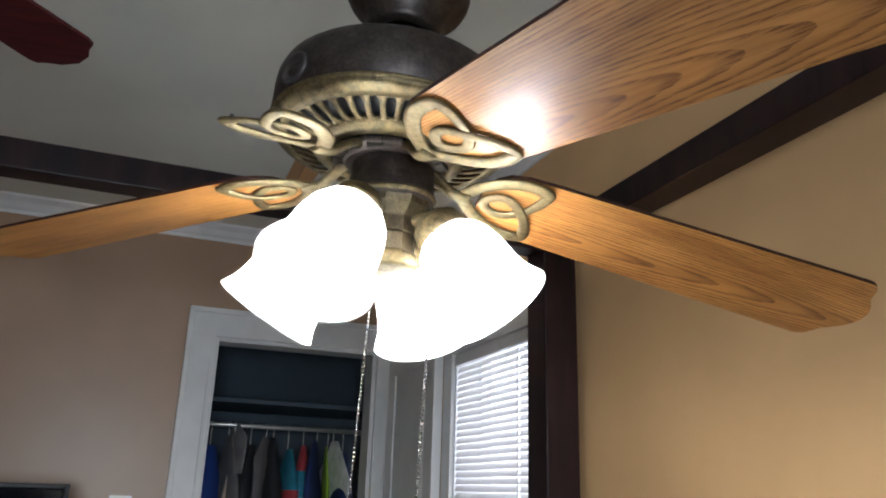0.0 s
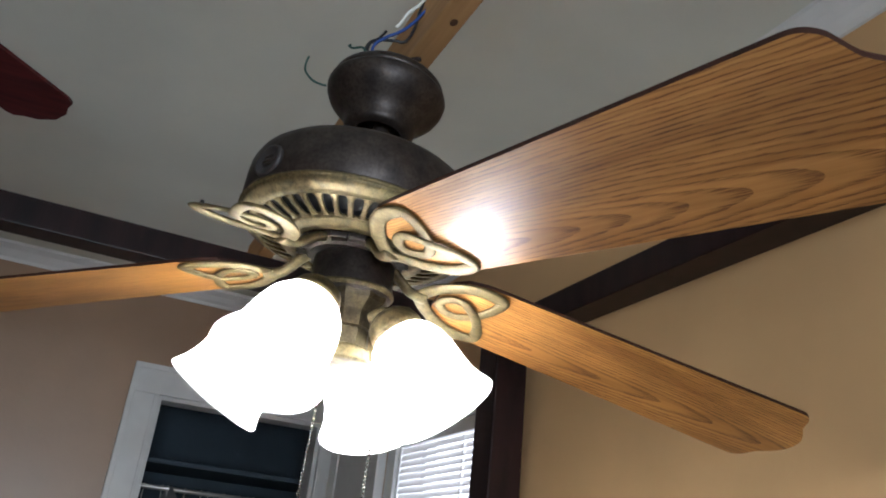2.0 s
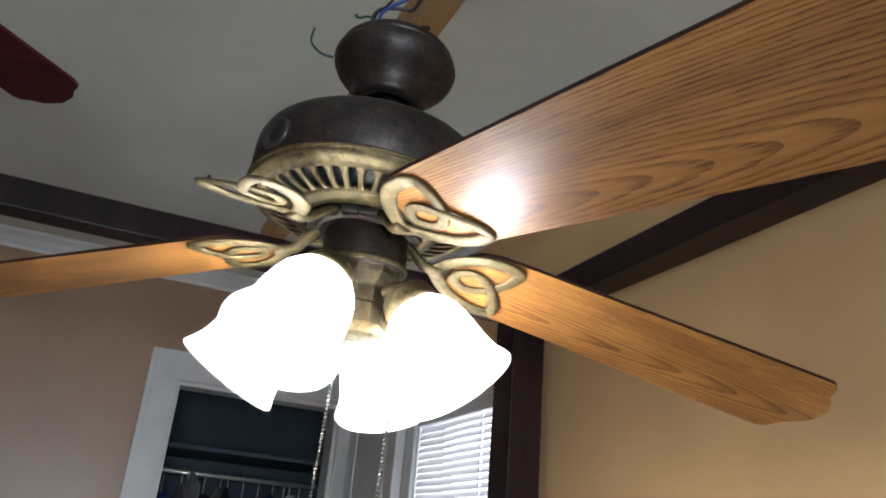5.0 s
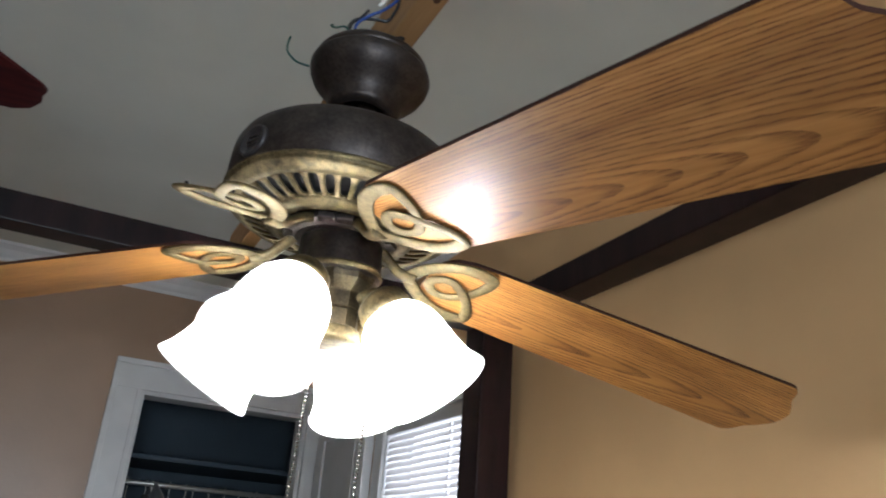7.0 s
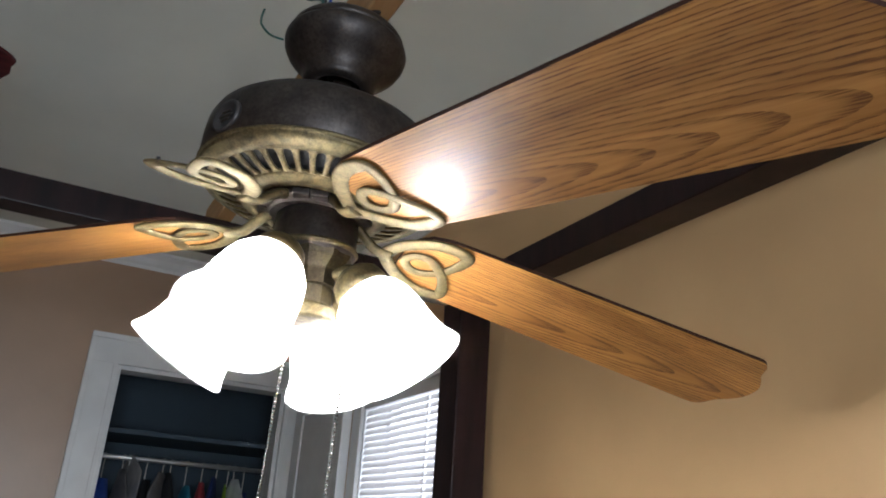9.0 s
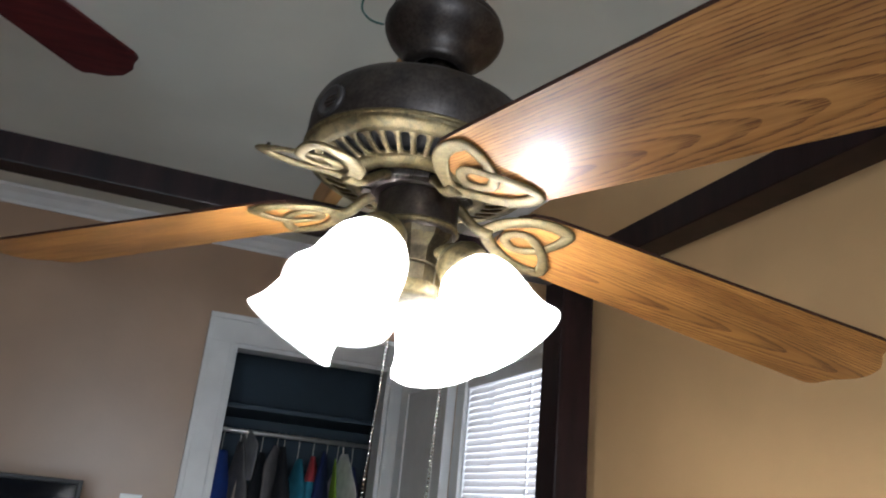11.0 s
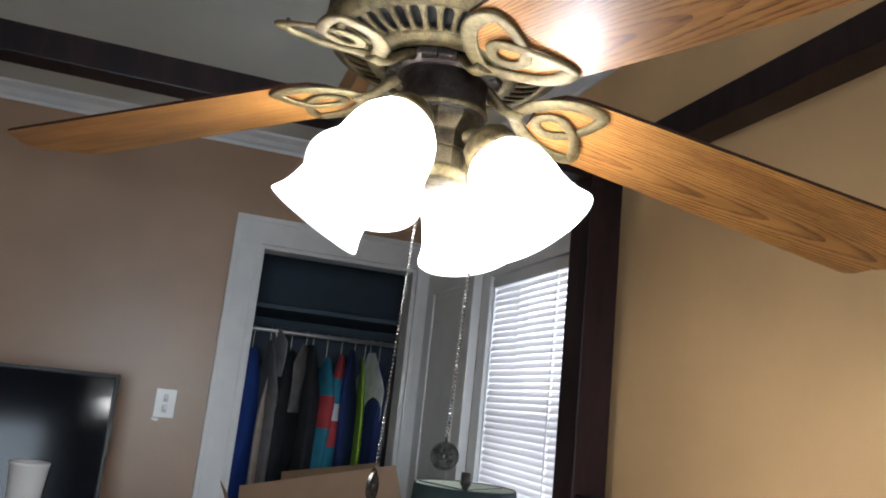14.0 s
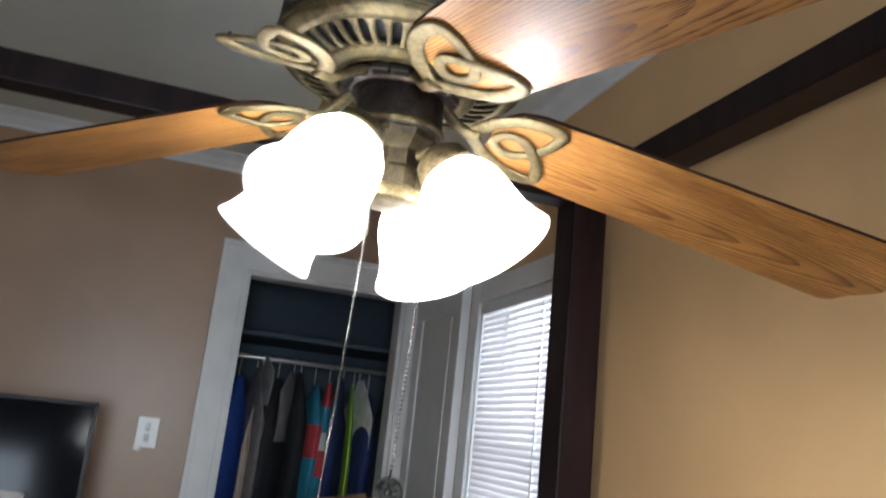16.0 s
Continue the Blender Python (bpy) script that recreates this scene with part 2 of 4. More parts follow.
def block(lo, hi, bevel=0.0, segs=2, bm=None):
    bm = bm or bmesh.new()
    r = bmesh.ops.create_cube(bm, size=1.0)
    c = [(a + b) / 2 for a, b in zip(lo, hi)]
    s = [b - a for a, b in zip(lo, hi)]
    bmesh.ops.transform(bm, matrix=Matrix.Translation(c) @ Matrix.Diagonal((*s, 1)), verts=r["verts"])
    if bevel:
        es = {e for v in r["verts"] for e in v.link_edges}
        bmesh.ops.bevel(bm, geom=list(es), offset=bevel, segments=segs, affect="EDGES", profile=0.6)
    return bm


def lathe(profile, segs=48, bm=None, m=None, closed=False):
    """Turns (r, z) pairs round z."""
    bm = bm or bmesh.new()
    rings = []
    for r, z in profile:
        if r < 1e-5:
            rings.append([bm.verts.new((0, 0, z))])
        else:
            rings.append([bm.verts.new((r * math.cos(2 * math.pi * i / segs), r * math.sin(2 * math.pi * i / segs), z)) for i in range(segs)])
    pairs = list(zip(rings, rings[1:])) + ([(rings[-1], rings[0])] if closed else [])
    for a, b in pairs:
        for i in range(segs):
            j = (i + 1) % segs
            if len(a) == 1 and len(b) == 1:
                continue
            if len(a) == 1:
                bm.faces.new((a[0], b[i], b[j]))
            elif len(b) == 1:
                bm.faces.new((a[i], b[0], a[j]))
            else:
                bm.faces.new((a[i], b[i], b[j], a[j]))
    if m is not None:
        bmesh.ops.transform(bm, matrix=m, verts=[v for ring in rings for v in ring])
    return bm


def spline(points, steps=8, closed=False):
    ps = [Vector(p) for p in points]
    n = len(ps)
    out = []
    for i in range(n if closed else n - 1):
        if closed:
            a, b, c, d = ps[i - 1], ps[i], ps[(i + 1) % n], ps[(i + 2) % n]
        else:
            a, b, c, d = ps[max(i - 1, 0)], ps[i], ps[i + 1], ps[min(i + 2, n - 1)]
        for k in range(steps):
            t = k / steps
            out.append(0.5 * ((2 * b) + (c - a) * t + (2 * a - 5 * b + 4 * c - d) * t * t + (3 * b - a - 3 * c + d) * t ** 3))
    if not closed:
        out.append(ps[-1])
    return out


def sweep(path, half_w, half_h, up=(0, 0, 1), sides=10, bm=None, taper=None):
    """A rod of oval section along a path; half_w lies across, half_h along up."""
    bm = bm or bmesh.new()
    up = Vector(up)
    rings = []
    n = len(path)
    for i, p in enumerate(path):
        d = (path[min(i + 1, n - 1)] - path[max(i - 1, 0)]).normalized()
        s = d.cross(up)
        s = s.normalized() if s.length > 1e-4 else Vector((1, 0, 0))
        u = s.cross(d).normalized()
        k = taper(i / (n - 1)) if taper else 1.0
        rings.append([bm.verts.new(p + s * math.cos(2 * math.pi * j / sides) * half_w * k + u * math.sin(2 * math.pi * j / sides) * half_h * k) for j in range(sides)])
    for a, b in zip(rings, rings[1:]):
        for j in range(sides):
            bm.faces.new((a[j], b[j], b[(j + 1) % sides], a[(j + 1) % sides]))
    bm.faces.new(rings[0]), bm.faces.new(list(reversed(rings[-1])))
    return bm


def prism(outline, height, bm=None):
    """An upright prism over an (x, y) outline."""
    bm = bm or bmesh.new()
    lo = [bm.verts.new((x, y, 0)) for x, y in outline]
    hi = [bm.verts.new((x, y, height)) for x, y in outline]
    bm.faces.new(lo), bm.faces.new(list(reversed(hi)))
    n = len(lo)
    for i in range(n):
        bm.faces.new((lo[i], hi[i], hi[(i + 1) % n], lo[(i + 1) % n]))
    return bm


# ---- the room ----
WALL_X, BACK_Y, CEIL = 0.90, 2.70, FAN_Z + 0.80
LEFT_X, FRONT_Y, DEEP_Y = -2.6, -2.4, 3.55
DOOR_L, DOOR_R, DOOR_T = 0.030, 0.785, FAN_Z + 0.279
WIN_A, WIN_B, WIN_T, WIN_S = 1.19, 1.955, FAN_Z + 0.165, 0.62


def setting(name, bm, mat, label, category):
    return tagged(part(name, bm, mat, None), label, category, kind="structure")


setting("floor", block((LEFT_X - 0.1, FRONT_Y - 0.1, -0.1), (1.6, DEEP_Y + 0.1, 0)), "floor", "dark stained wooden floor boards", "floor")
setting("ceiling", block((LEFT_X - 0.1, FRONT_Y - 0.1, CEIL), (1.6, DEEP_Y + 0.1, CEIL + 0.1)), "ceiling", "flat off-white painted ceiling", "ceiling")
# back wall, open at the closet doorway
bm = block((LEFT_X, BACK_Y, 0), (DOOR_L, BACK_Y + 0.12, CEIL))
block((DOOR_R, BACK_Y, 0), (WALL_X + 0.15, BACK_Y + 0.12, CEIL), bm=bm)
block((DOOR_L, BACK_Y, DOOR_T), (DOOR_R, BACK_Y + 0.12, CEIL), bm=bm)
setting("wall_north", bm, "mauve", "brown painted wall with a slight sheen round the closet doorway", "wall")
# right wall, open at the window
bm = block((WALL_X, FRONT_Y, 0), (WALL_X + 0.15, WIN_A, CEIL))
block((WALL_X, WIN_B, 0), (WALL_X + 0.15, BACK_Y, CEIL), bm=bm)
block((WALL_X, WIN_A, WIN_T), (WALL_X + 0.15, WIN_B, CEIL), bm=bm)
block((WALL_X, WIN_A, 0), (WALL_X + 0.15, WIN_B, WIN_S), bm=bm)
setting("wall_east", bm, "tan", "tan painted wall beside the bed, pierced by a window", "wall")
setting("wall_west", block((LEFT_X - 0.1, FRONT_Y - 0.1, 0), (LEFT_X, DEEP_Y, CEIL)), "mauve", "brown painted side wall", "wall")
# front wall with a window behind the camera
bm = block((LEFT_X, FRONT_Y - 0.1, 0), (-0.95, FRONT_Y, CEIL))
block((-0.18, FRONT_Y - 0.1, 0), (WALL_X, FRONT_Y, CEIL), bm=bm)
block((-0.95, FRONT_Y - 0.1, 0), (-0.18, FRONT_Y, 0.85), bm=bm)
block((-0.95, FRONT_Y - 0.1, 1.80), (-0.18, FRONT_Y, CEIL), bm=bm)
setting("wall_south", bm, "tan", "tan painted wall with a window", "wall")
# closet; its inner dimness is put into the wall colour
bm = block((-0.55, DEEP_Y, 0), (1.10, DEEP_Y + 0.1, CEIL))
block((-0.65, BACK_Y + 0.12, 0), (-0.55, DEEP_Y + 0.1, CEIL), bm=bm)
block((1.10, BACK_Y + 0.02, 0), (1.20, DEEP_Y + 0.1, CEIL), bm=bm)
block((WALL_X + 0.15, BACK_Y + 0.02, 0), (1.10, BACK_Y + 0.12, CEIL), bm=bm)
setting("closet_wall", bm, "closet", "grey closet walls, darkened in colour for the dim interior", "wall")


def crown(name, along_x):
    """Crown moulding: a stepped cove section run along a wall."""
    sec = [(0, 0), (0.0, -0.075), (0.008, -0.075), (0.011, -0.062), (0.022, -0.050), (0.034, -0.030), (0.046, -0.020), (0.055, -0.012), (0.055, 0)]
    bm = bmesh.new()
    if along_x:
        ends = [[(x, BACK_Y - d, CEIL + z) for d, z in sec] for x in (LEFT_X, WALL_X)]
    else:
        ends = [[(WALL_X - d, y, CEIL + z) for d, z in sec] for y in (FRONT_Y, BACK_Y - 0.056)]
    a, b = [[bm.verts.new(v) for v in e] for e in ends]
    for i in range(len(sec)):
        j = (i + 1) % len(sec)
        bm.faces.new((a[i], a[j], b[j], b[i]))
    bm.faces.new(a), bm.faces.new(b)
    return setting(name, bm, "white", "white painted crown moulding along the ceiling", "moulding")


crown("trim_north", True)
crown("trim_east", False)


# ---- closet doorway ----
door = thing("door_1", Matrix.Identity(4), "white painted closet doorway casing with no door", "doorway", kind="structure")
CW = 0.126
y0, y1 = BACK_Y - 0.022, BACK_Y - 0.002
for nm, xa, xb, xo in (("casing_left", DOOR_L - CW, DOOR_L, DOOR_L - CW), ("casing_right", DOOR_R, WALL_X - 0.004, WALL_X - 0.03)):
    bm = block((xa, y0, 0), (xb, y1, DOOR_T), 0.003)
    block((xo, y0 - 0.014, 0), (xo + 0.024, y0 + 0.002, DOOR_T + (CW - 0.024 if nm == "casing_left" else 0)), 0.004, bm=bm)
    xi = DOOR_L - 0.018 if nm == "casing_left" else DOOR_R
    block((xi, y0 - 0.007, 0), (xi + 0.018, y0 + 0.002, DOOR_T), 0.003, bm=bm)
    part("casing", bm, "white", door)
bm = block((DOOR_L - CW, y0, DOOR_T), (WALL_X - 0.004, y1, DOOR_T + CW), 0.003)
block((DOOR_L - CW, y0 - 0.014, DOOR_T + CW - 0.024), (WALL_X - 0.004, y0 + 0.002, DOOR_T + CW), 0.004, bm=bm)
part("head_casing", bm, "white", door)
bm = block((DOOR_L - 0.001, BACK_Y - 0.004, 0), (DOOR_L + 0.018, BACK_Y + 0.122, DOOR_T), 0.002)
block((DOOR_R - 0.018, BACK_Y - 0.004, 0), (DOOR_R + 0.001, BACK_Y + 0.122, DOOR_T), 0.002, bm=bm)
block((DOOR_L + 0.018, BACK_Y - 0.004, DOOR_T - 0.018), (DOOR_R - 0.018, BACK_Y + 0.122, DOOR_T + 0.001), 0.002, bm=bm)
part("jamb", bm, "white", door)

leaf = thing("door_2", Matrix.Identity(4), "white panelled closet door standing open against the wall", "door", kind="structure")
LX0, LX1, LY0, LY1 = WALL_X - 0.060, WALL_X - 0.022, 2.042, BACK_Y - 0.045
part("door_core", block((LX0 + 0.008, LY0 + 0.002, 0.012), (LX1, LY1 - 0.002, DOOR_T - 0.012), 0.001), "white", leaf)
for ya, yb, za, zb in ((LY0, LY0 + 0.10, 0.01, DOOR_T - 0.01), (LY1 - 0.10, LY1, 0.01, DOOR_T - 0.01), (LY0 + 0.098, LY1 - 0.098, 0.01, 0.22), (LY0 + 0.098, LY1 - 0.098, 0.92, 1.05), (LY0 + 0.098, LY1 - 0.098, DOOR_T - 0.13, DOOR_T - 0.01)):
    part("stile", block((LX0, ya, za), (LX1 + 0.0015, yb, zb), 0.003), "white", leaf)
for za, zb in ((0.24, 0.90), (1.07, DOOR_T - 0.15)):
    part("panel", block((LX0 + 0.003, LY0 + 0.118, za), (LX1 - 0.006, LY1 - 0.118, zb), 0.006), "white", leaf)

# ---- window with blinds in the right wall ----
win = thing("window_1", Matrix.Identity(4), "white framed window behind closed horizontal blinds", "window", kind="structure")
x0 = WALL_X - 0.02
for lo, hi in (((x0, WIN_B, WIN_S - 0.05), (WALL_X - 0.002, WIN_B + 0.085, WIN_T + 0.085)), ((x0, WIN_A - 0.085, WIN_S - 0.05), (WALL_X - 0.002, WIN_A, WIN_T + 0.085)),
               ((x0, WIN_A, WIN_T), (WALL_X - 0.002, WIN_B, WIN_T + 0.085))):
    bm = block(lo, hi, 0.003)
    part("window_frame", bm, "white", win)
for lo, hi in (((WALL_X - 0.003, WIN_B - 0.012, WIN_S), (WALL_X + 0.15, WIN_B + 0.001, WIN_T)), ((WALL_X - 0.003, WIN_A - 0.001, WIN_S), (WALL_X + 0.15, WIN_A + 0.012, WIN_T)), ((WALL_X - 0.003, WIN_A + 0.012, WIN_T - 0.012), (WALL_X + 0.15, WIN_B - 0.012, WIN_T + 0.001))):
    part("reveal", block(lo, hi), "white", win)
part("window_sill", block((WALL_X - 0.05, WIN_A - 0.08, WIN_S - 0.03), (WALL_X + 0.1, WIN_B + 0.08, WIN_S - 0.002), 0.005), "white", win)
xs = WALL_X + 0.09
for lo, hi in (((xs, WIN_A, WIN_S), (xs + 0.035, WIN_A + 0.05, WIN_T)), ((xs, WIN_B - 0.05, WIN_S), (xs + 0.035, WIN_B, WIN_T)), ((xs, WIN_A, 1.32), (xs + 0.035, WIN_B, 1.37))):
    part("sash", block(lo, hi, 0.003), "white", win)
setting("backdrop", block((WALL_X + 0.75, 0.0, 0.1), (WALL_X + 0.77, 6.5, 3.2)), "outside", "pale daylight outside the window", "backdrop")
blind = thing("window_blind", Matrix.Identity(4), "white horizontal slat blind, closed, daylight glowing through", "blind")
part("head_rail", block((WALL_X - 0.014, WIN_A + 0.014, WIN_T - 0.048), (WALL_X + 0.020, WIN_B - 0.014, WIN_T - 0.0125), 0.002), "white", blind)
PITCH = 0.0245
bm = bmesh.new()
sec = []
for i in range(7):
    a = (i / 6 - 0.5) * 2
    sec.append((a * 0.0127, 0.0020 * (1 - a * a)))
rows_v = []
HOLE = WIN_A + 0.219
for yy in (WIN_A + 0.016, HOLE - 0.0035, HOLE + 0.0035, WIN_B - 0.016):
    rows_v.append([bm.verts.new((d, yy, z)) for d, z in sec])
for k in range(3):
    for i in range(6):
        if k == 1 and i in (2, 3):
            continue
        bm.faces.new((rows_v[k][i], rows_v[k][i + 1], rows_v[k + 1][i + 1], rows_v[k + 1][i]))
slat0 = part("slat", bm, "slat", blind, smooth=True)
tilt = radians(-69)
n_slats = int((WIN_T - 0.05 - WIN_S - 0.03) / PITCH)
rng = random.Random(5)
for i in range(n_slats):
    s = slat0 if i == 0 else slat0.copy()
    if i:
        scene.collection.objects.link(s)
        s.parent = blind
    s.matrix_basis = pose(WALL_X + 0.003, 0, WIN_T - 0.064 - PITCH * i, 0, 0, 0) @ Matrix.Rotation(tilt + rng.uniform(-0.006, 0.006) + (0.10 if i == 3 else 0), 4, "Y")
for yy in (HOLE - 0.0015,):
    part("ladder_cord", block((WALL_X - 0.0075, yy, WIN_S + 0.03), (WALL_X - 0.0055, yy + 0.003, WIN_T - 0.04)), "white", blind)

# window behind the camera, seen in the television's screen
win2 = thing("window_2", Matrix.Identity(4), "white framed window letting in daylight", "window", kind="structure")
for lo, hi in (((-1.03, FRONT_Y + 0.002, 0.78), (-0.95, FRONT_Y + 0.02, 1.88)), ((-0.18, FRONT_Y + 0.002, 0.78), (-0.10, FRONT_Y + 0.02, 1.88)),
               ((-0.95, FRONT_Y + 0.002, 1.80), (-0.18, FRONT_Y + 0.02, 1.88)), ((-0.95, FRONT_Y + 0.002, 0.78), (-0.18, FRONT_Y + 0.03, 0.85))):
    part("window_frame", block(lo, hi, 0.003), "white", win2)
area_lamp("daylight_south", look((-0.565, FRONT_Y - 0.12, 1.325), (-0.565, 0, 1.20)), 0.75, 0.92, 26.0, (0.86, 0.94, 1.0))

# ---- the canopy bed ----
bed = thing("canopy_bed", Matrix.Identity(4), "dark stained wooden canopy bed frame with square posts and top rails", "bed")
RAIL_B, RAIL_T = FAN_Z + 0.297, FAN_Z + 0.368
PX0, PY0, PY1 = 0.737, 0.936, 1.04
BX0, BY0 = -1.45, -1.15
for xa, ya in ((PX0, PY0), (BX0, PY0), (PX0, BY0), (BX0, BY0)):
    bm = block((xa, ya, 0), (xa + 0.10, ya + 0.104, RAIL_T + 0.004), 0.006)
    part("post", bm, "bed", bed)
for lo, hi in (((BX0 + 0.098, PY0 + 0.018, RAIL_B), (PX0 + 0.002, PY0 + 0.095, RAIL_T)), ((BX0 + 0.098, BY0 + 0.02, RAIL_B), (PX0 + 0.002, BY0 + 0.08, RAIL_T)),
               ((PX0 + 0.016, BY0 + 0.1, RAIL_B), (PX0 + 0.096, PY0 + 0.002, RAIL_T)), ((BX0 + 0.02, BY0 + 0.1, RAIL_B), (BX0 + 0.08, PY0 + 0.002, RAIL_T))):
    part("canopy_rail", block(lo, hi, 0.003), "bed", bed)
for lo, hi in (((BX0 + 0.09, PY0 + 0.02, 0.25), (PX0 + 0.01, PY0 + 0.07, 0.55)), ((PX0 + 0.03, BY0 + 0.09, 0.25), (PX0 + 0.07, PY0 + 0.01, 0.5)), ((BX0 + 0.03, BY0 + 0.09, 0.25), (BX0 + 0.07, PY0 + 0.01, 0.5))):
    part("side_rail", block(lo, hi, 0.006), "bed", bed)
part("headboard", block((PX0 + 0.026, BY0 + 0.098, 0.30), (PX0 + 0.066, PY0 + 0.006, FAN_Z - 0.565), 0.004), "bed", bed)
part("headboard_cap", block((PX0 + 0.012, BY0 + 0.098, FAN_Z - 0.568), (PX0 + 0.080, PY0 + 0.004, FAN_Z - 0.546), 0.008, 3), "bed", bed)
part("mattress", block((BX0 + 0.08, BY0 + 0.1, 0.27), (PX0 + 0.02, PY0 + 0.015, 0.52), 0.05, 3), cloth("mattress_cloth", (0.35, 0.33, 0.32)), bed)

# ---- the board that carries the fan, laid over the canopy rails ----
board = thing("support_board", Matrix.Translation((0.059, 0, RAIL_T + 0.002)), "knotty pine board laid on edge across the canopy rails", "board")
part("plank", block((-0.019, BY0 + 0.02, 0.0), (0.019, PY1 + 0.1, 0.089), 0.005, 3), "pine", board)
for yy, xx, rr in ((-0.10, 0.004, 0.006), (-0.17, -0.008, 0.005), (-0.26, 0.006, 0.007), (-0.38, -0.004, 0.005), (0.3, 0.003, 0.006)):
    part("knot", lathe([(0.0, -0.0008), (rr * 0.8, -0.0007), (rr, 0.001), (0.0, 0.002)], 14, m=Matrix.Translation((xx, yy, 0)) @ Matrix.Diagonal((1, 1.5, 1, 1))), "knot", board, "dark knot")

# ---- the fan ----
FAN = pose(0, 0, FAN_Z, 0, 0, -PSI)
fan = thing("ceiling_fan", FAN, "antique bronze ceiling fan with oak blades and four lit glass shades", "ceiling fan")
AXIS = Vector((0.0608, 0.0334, 1.0)).normalized()
LEAN = Vector((0, 0, 1)).rotation_difference(AXIS).to_matrix().to_4x4()
TH0, PITCH_V, DROOP = 10.0, -0.19, -0.125
HUB = LEAN @ Matrix.Translation((-0.006, -0.0122, 0))


def leaned(bm):
    bm.transform(LEAN)
    return bm


DRUM = LEAN @ Matrix.Translation((-0.004, -0.006, 0))


def on_drum(bm):
    bm.transform(DRUM)
    return bm


# canopy, downrod and hook
part("canopy", leaned(lathe([(0.030, 0.308), (0.058, 0.3140), (0.068, 0.3138), (0.0750, 0.3105), (0.0795, 0.3050), (0.0815, 0.2990), (0.0818, 0.2965), (0.0795, 0.2955), (0.0800, 0.2940), (0.0842, 0.2925), (0.0853, 0.2885), (0.0838, 0.2805), (0.0785, 0.2700), (0.0700, 0.2605), (0.0610, 0.2520), (0.0545, 0.2440), (0.0512, 0.2375), (0.0497, 0.2300), (0.0480, 0.2250), (0.0450, 0.2225), (0.0390, 0.2215), (0.0335, 0.2225), (0.0315, 0.2265),
                            (0.0350, 0.2300), (0.0465, 0.2390), (0.0660, 0.2640), (0.0760, 0.2900), (0.030, 0.300)], 56, closed=True, m=Matrix.Translation((-0.004, 0, 0)))), "bronze", fan, "dark bronze bell canopy", True)
# added black sheet and ball colour stand for shade in the canopy opening
part("canopy_shade_sheet", leaned(lathe([(0.0325, 0.2285), (0.0400, 0.2370), (0.0500, 0.2500), (0.0, 0.2620)], 40, m=Matrix.Translation((-0.004, 0, 0)))), "slot", fan, "near-black sheet standing for the shade inside the canopy", True)
part("hanger_ball", leaned(lathe([(0.0, 0.234), (0.013, 0.235), (0.022, 0.241), (0.025, 0.249), (0.022, 0.257), (0.0, 0.259)], 28)), "slot", fan, "", True)
part("downrod", leaned(lathe([(0.0, 0.20), (0.0125, 0.20), (0.0125, 0.345), (0.0, 0.345)], 20)), "bronze", fan)
bm = sweep(spline([(0.018, 0.010, 0.335), (0.028, 0.012, 0.352), (0.040, 0.014, 0.362), (0.055, 0.016, 0.3705)]), 0.004, 0.004)
part("hook", bm, "bronze", fan, "steel hook to the board")
# motor housing
part("motor_cap", on_drum(lathe([(0.0, 0.200), (0.024, 0.200), (0.034, 0.1965), (0.041, 0.188), (0.050, 0.173), (0.064, 0.158), (0.084, 0.1480)], 48)), "bronze", fan, "", True)
part("motor_housing", on_drum(lathe([(0.070, 0.1485), (0.100, 0.1470), (0.121, 0.1440), (0.136, 0.1380), (0.1455, 0.1290), (0.1498, 0.1180), (0.1510, 0.105), (0.1505, 0.068), (0.147, 0.0635), (0.12, 0.0635)], 72)), "bronze", fan, "dark bronze drum housing", True)
part("brass_ring", on_drum(lathe([(0.146, 0.0652), (0.1502, 0.0658), (0.1522, 0.0643), (0.1520, 0.0622), (0.1502, 0.0608), (0.1488, 0.0602), (0.1492, 0.0586), (0.1474, 0.0562), (0.1430, 0.0536), (0.1365, 0.0509), (0.1285, 0.0487), (0.1275, 0.0520), (0.136, 0.066)], 72, closed=True)), "brass", fan, "rubbed brass rim and broad band", True)
# vented bowl: a cast plate with round-ended slots over a near-black sheet that stands for inner shade
part("vent_shade_sheet", on_drum(lathe([(0.134, 0.068), (0.120, 0.060), (0.092, 0.050), (0.060, 0.048), (0.0, 0.05)], 48)), "slot", fan)
part("vent_hub_ring", on_drum(lathe([(0.0955, 0.0386), (0.0905, 0.0352), (0.084, 0.0325), (0.072, 0.0315), (0.072, 0.040), (0.092, 0.0425)], 72, closed=True)), "brass", fan, "", True)
N_SLOT = 40


